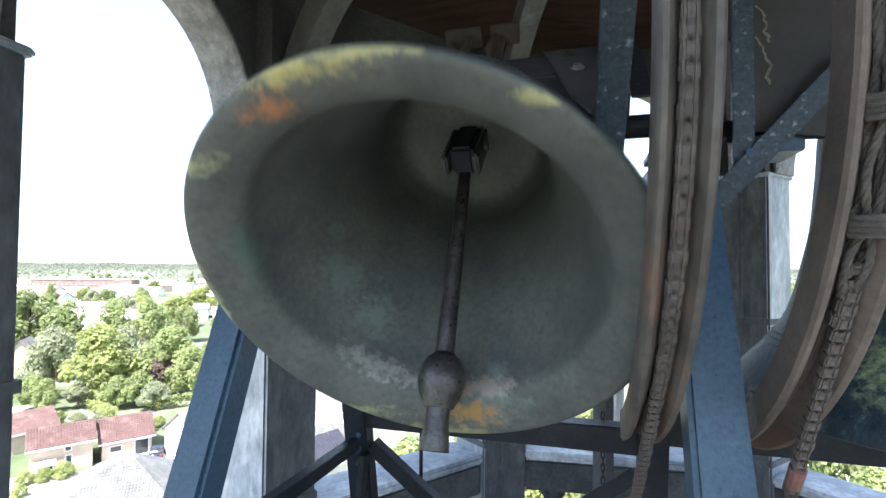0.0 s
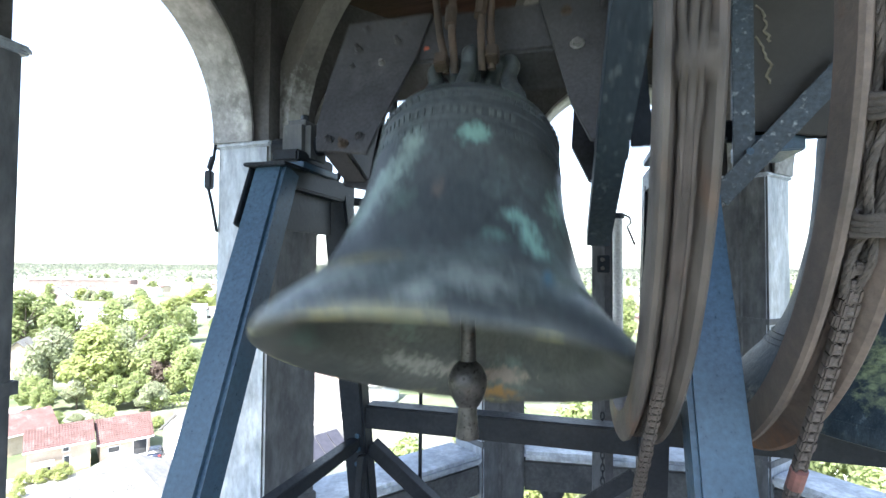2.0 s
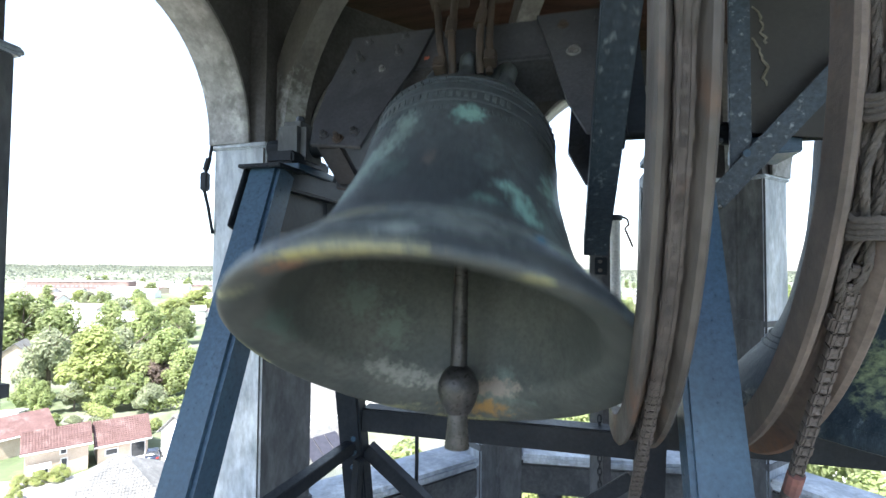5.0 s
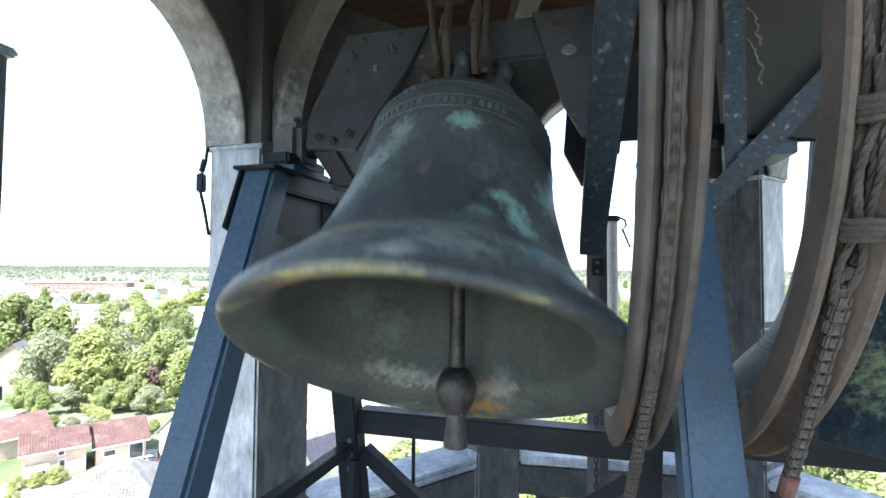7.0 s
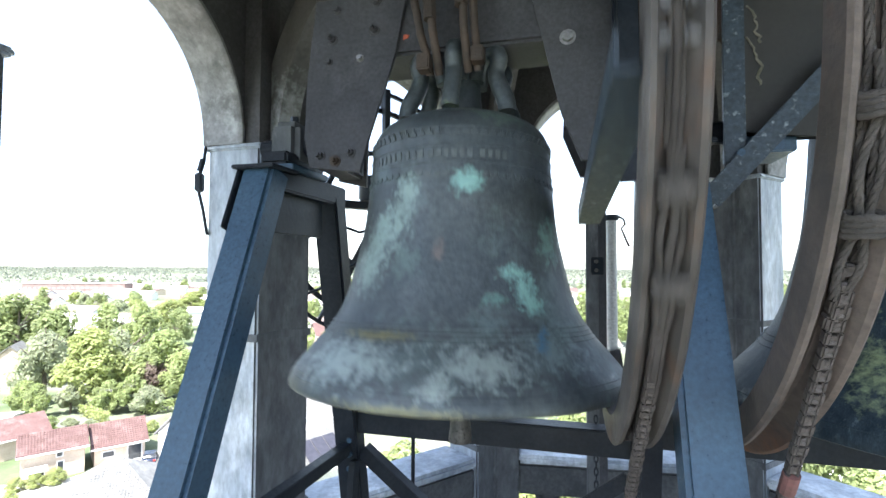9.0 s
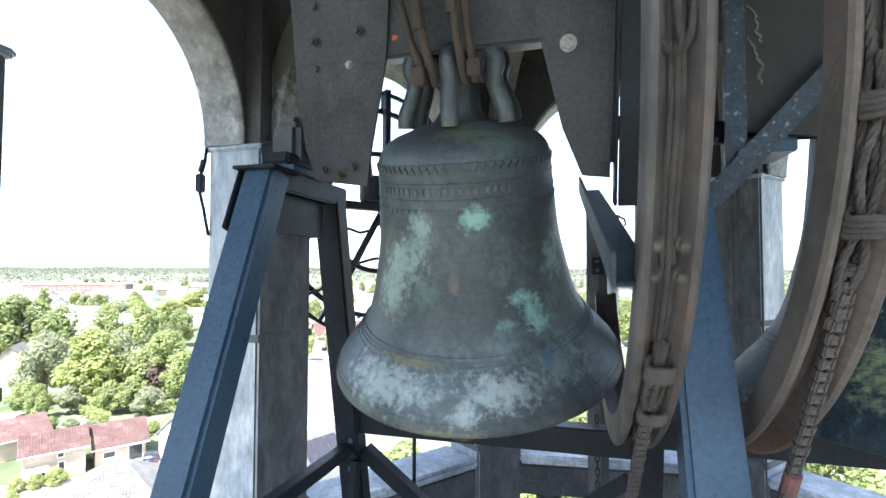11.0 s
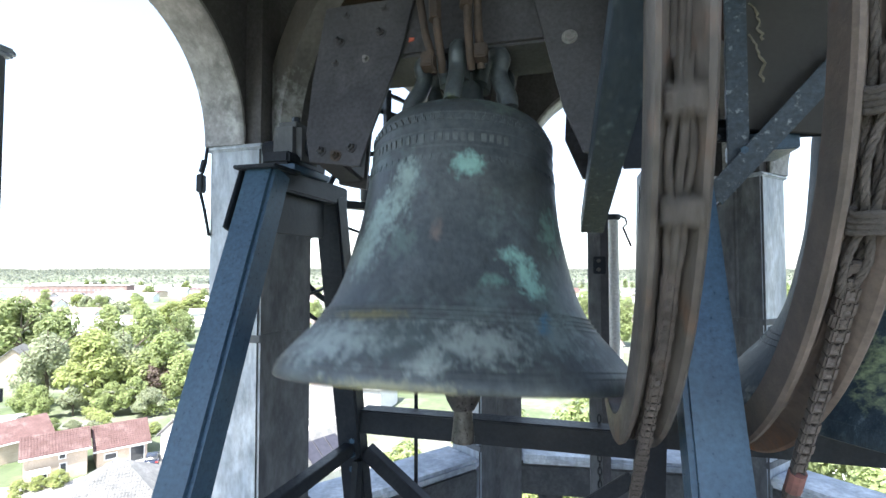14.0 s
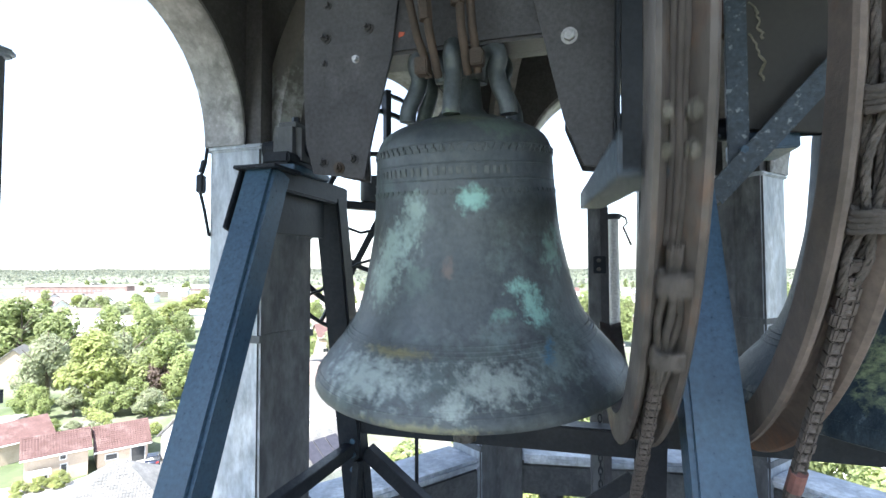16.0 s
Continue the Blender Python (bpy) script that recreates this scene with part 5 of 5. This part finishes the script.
main = house(-51.0, 61.0, 40, 6.4, 5.8, 3.62, 5.2, TILE_RED, BRICK, "yellow brick house with a red tiled roof", (("window", 0.7, 0.4, 2.4, 1.7), ("door", 3.5, 0.05, 4.3, 2.1), ("window", 3.4, 2.55, 4.2, 3.25)), 0, False, True)
awning = part("awning", box((0.3, -1.3, 2.0), (2.6, 0.0, 2.12), 0.02, Matrix.Translation((0, 0, 0.0)) @ Matrix.Rotation(radians(14), 4, "X")), WHITE_PAINT, main, "pale fabric awning")
house(-45.7, 66.33, 39, 5.8, 6.5, 2.67, 4.78, TILE_RED, BRICK, "low brick garage wing with a red tiled roof", (("garage_door", 3.7, 0.05, 5.5, 2.2), ("window", 0.8, 1.0, 2.3, 1.9)), 0, False, True)
house(-60.0, 67.5, 58, 6.0, 5.5, 3.0, 5.0, TILE_RED, BRICK, "brick house behind with a red tiled roof")
house(-36.9, 46.8, 22, 9.6, 9.6, 3.0, 6.2, TILE_GREY, PLASTER, "bungalow with a grey tiled hip roof", (), 4.6, False, True)
house(-95.0, 116.6, 118, 9.0, 9.0, 4.2, 8.0, TILE_GREY, BRICK, "brick house with a pale gable roof")
house(-75.0, 73.0, 20, 9.0, 6.0, 2.6, 3.0, PLASTER, PLASTER, "low shed with a flat pale roof")
house(-33.0, 66.0, 60, 9.0, 7.0, 3.6, 6.2, TILE_GREY, PLASTER, "white house with a grey roof")
solar_house = house(-18.0, 52.2, 50, 12.0, 9.0, 3.4, 6.4, TILE_GREY, PLASTER, "white house with solar panels on its roof", (), 0, False, True)
for i in range(3):
    part("solar_panel", box((6.0 + i * 1.75, 0, 0), (7.65 + i * 1.75, 3.4, 0.06), 0.01, Matrix.Translation((0, 0.3, 4.05)) @ Matrix.Rotation(math.atan2(3.0, 4.5), 4, "X")), SOLAR, solar_house, "dark solar panel")
house(-24.0, 74.0, 10, 11.0, 8.0, 4.5, 8.0, TILE_GREY, PLASTER, "white house with a steep grey gable", (("window", 1, 1, 3, 2.4), ("window", 5, 1, 7, 2.4)), 0, True)
house(-30.0, 95.0, -15, 20.0, 9.0, 5.0, 8.0, TILE_PALE, PLASTER, "long white house row", (("window", 1, 1, 3, 2.4), ("window", 5, 1, 7, 2.4), ("window", 9, 1, 11, 2.4)), 0, True)
far_rnd = random.Random(21)
for i in range(150):
    dist = far_rnd.uniform(130, 520)
    bear = far_rnd.uniform(-0.98, 0.95)
    if bear < -0.42 and dist < 190:
        continue
    wide = far_rnd.uniform(9, 34)
    eave = far_rnd.uniform(3.2, 6.0)
    mats = far_rnd.choice(((TILE_PALE, PLASTER, "pale orange"), (TILE_GREY, PLASTER, "pale grey"), (TILE_PALE, PLASTER, "pale orange"), (PLASTER, PLASTER, "white"), (TILE_RED, BRICK, "red")))
    ops = [("window", 1 + 3.2 * j, 1.0, 2.9 + 3.2 * j, 2.4) for j in range(int(wide / 3.4))] if dist < 330 else ()
    house(bear * dist, dist, far_rnd.choice((-20, 0, 12, 25)), wide, far_rnd.uniform(8, 12), eave, eave + far_rnd.uniform(0.8, 3.4), mats[0], mats[1], "house row with a " + mats[2] + " roof across the town", ops)
for i in range(170):
    dist = far_rnd.uniform(130, 620)
    bear = far_rnd.uniform(-1.0, 1.0)
    tree(bear * dist, dist, far_rnd.uniform(7, 14), far_rnd.uniform(6, 11), far_rnd.choice(("green", "dark", "bright", "birch")))

# flats and hall far off
# far panes get a pale base in place of washed-out distance
FAR_GLASS = material("pale_far_glass", (0.22, 0.22, 0.25), (0.30, 0.30, 0.33), 0.2, 0.0, 0.3, 0)
PINK_BRICK = material("pinkish_brick", (0.20, 0.135, 0.12), (0.26, 0.19, 0.17), 0.85, 0.0, 0.2, 0.0, None, 0.6, 2)
for bx, dist, wide, deep, high, mat in ((-0.845, 406, 78, 14, 11.5, PINK_BRICK), (-0.70, 365, 26, 12, 8, PLASTER), (-0.62, 520, 90, 30, 7, PLASTER), (-0.83, 560, 60, 25, 8, PINK_BRICK)):
    fl = thing("apartment_building", Matrix.Translation((bx * dist, dist, GROUND)) @ Matrix.Rotation(radians(8), 4, "Z"), "long pale apartment building with rows of windows", "building")
    part("wall", box((0, 0, 0), (wide, deep, high)), mat, fl)
    part("roof", box((-0.5, -0.5, high), (wide + 0.5, deep + 0.5, high + 0.5)), PLASTER, fl)
    for s in range(int(high / 3)):
        for j in range(int(wide / 3.6)):
            part("window", box((1 + j * 3.6, -0.15, 1 + s * 3), (3.2 + j * 3.6, -0.05, 2.5 + s * 3)), FAR_GLASS, fl)

# car on the drive
CAR_PAINT = material("dark_blue_car_paint", (0.03, 0.04, 0.07), (0.04, 0.05, 0.085), 0.2, 0.2, 2, 0)
TYRE = material("tyre_rubber", (0.02, 0.02, 0.02), (0.03, 0.03, 0.03), 0.9)
LAMP_RED = material("red_tail_lamp", (0.5, 0.03, 0.02), (0.4, 0.03, 0.02), 0.3)
gx, gy = -39.6, 68.6
car = thing("car", Matrix.Translation((gx, gy, GROUND)) @ Matrix.Rotation(radians(115), 4, "Z"), "dark blue parked estate car on a pale drive", "car")
bm = prism([(-2.1, 0.35), (-2.15, 0.7), (-2.0, 0.95), (-0.9, 1.02), (0.9, 1.0), (1.9, 0.88), (2.12, 0.6), (2.1, 0.35)], -0.85, 0.85, 0.08)
part("body", bm, CAR_PAINT, car, "", 40)
part("cabin", prism([(-1.85, 0.98), (-1.55, 1.42), (0.1, 1.46), (0.95, 1.0)], -0.72, 0.72, 0.06), DARK_GLASS, car, "dark tinted windows", 40)
part("roof_panel", box((-1.5, -0.64, 1.43), (0.1, 0.64, 1.48), 0.02), CAR_PAINT, car)
for x in (-1.3, 1.35):
    for y in (-0.8, 0.8):
        w = part("wheel", rod((x, y - 0.1, 0.32), (x, y + 0.1, 0.32), 0.32, None, 16), TYRE, car)
        part("rim", rod((x, y - 0.11, 0.32), (x, y + 0.11, 0.32), 0.19, None, 12), BOLT, w)
for y in (-0.68, 0.68):
    part("tail_lamp", box((-2.19, y - 0.14, 0.68), (-2.12, y + 0.14, 0.88), 0.01), LAMP_RED, car, "red tail lamp")
part("number_plate", box((-2.19, -0.26, 0.52), (-2.15, 0.26, 0.64)), material("yellow_plate", (0.7, 0.5, 0.05), (0.7, 0.5, 0.06), 0.5), car, "yellow plate")

# drives and streets, a hand's breadth over the soil
for name, pts in (("pavement", ((-62, 50), (-44, 40), (-26, 46), (-25, 60), (-34, 74), (-42, 72), (-47, 62), (-60, 60))), ("road", ((-34, 74), (-25, 60), (20, 58), (60, 62), (60, 68), (20, 66), (-22, 70))), ("road", ((-120, 128), (120, 120), (120, 130), (-120, 138)))):
    bm = bmesh.new()
    vs = [bm.verts.new((x, y, GROUND + 0.05)) for x, y in pts]
    f = bm.faces.new(vs)
    r = bmesh.ops.extrude_face_region(bm, geom=[f])
    bmesh.ops.translate(bm, vec=(0, 0, -0.2), verts=[v for v in r["geom"] if isinstance(v, bmesh.types.BMVert)])
    tagged(finish(bm, name, PAVING), "pale concrete paving between the houses", name, "", "structure")

# far woods
verts, faces = [], []
rnd = random.Random(4)
for i in range(60000):
    dist = rnd.uniform(520, 3600)
    bear = rnd.uniform(-1.15, 1.15)
    clump = noise.noise(Vector((bear * dist / 190, dist / 120, 0)))
    if clump < 0.10 - max(0, dist - 1100) / 2000:
        continue
    high = 8 + 9 * min(0.6, clump + 0.1) + (4 + 9 * noise.noise(Vector((bear * 14, 3.1, 0))) if dist > 2000 else 0)
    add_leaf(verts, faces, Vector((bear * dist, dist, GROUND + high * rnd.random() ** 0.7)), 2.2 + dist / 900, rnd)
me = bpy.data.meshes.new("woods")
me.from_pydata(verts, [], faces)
# distance haze is put into this pale grey-green leaf colour
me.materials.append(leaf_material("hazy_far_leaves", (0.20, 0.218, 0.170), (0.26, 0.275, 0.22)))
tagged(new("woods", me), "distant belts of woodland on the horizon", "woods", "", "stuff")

bm = bmesh.new()
bmesh.ops.create_grid(bm, x_segments=40, y_segments=40, size=4000)
bmesh.ops.translate(bm, vec=(0, 0, GROUND), verts=bm.verts)
tagged(finish(bm, "ground", GRASS), "green gardens and pale streets of a small town", "ground", "", "structure")
tower = box((-2.6, -2.4, GROUND - 0.5), (4.2, 4.6, -0.31))
tagged(finish(tower, "wall_tower", BRICK), "brick shaft of the church tower", "wall", "", "structure")


# ---- what moves ----
def motions():
    rows, inner = [], []
    for i, a in enumerate(swing_angles()):
        t = i / 10
        rows.append((t, AXIS_POSE @ Matrix.Rotation(-a, 4, "X")))
        lean = max(-0.465, min(0.465, a))
        inner.append((t, Matrix.Translation(CLAP) @ Matrix.Rotation(lean, 4, "X")))
    walk(bell, rows)
    walk(clapper, inner)


motions()
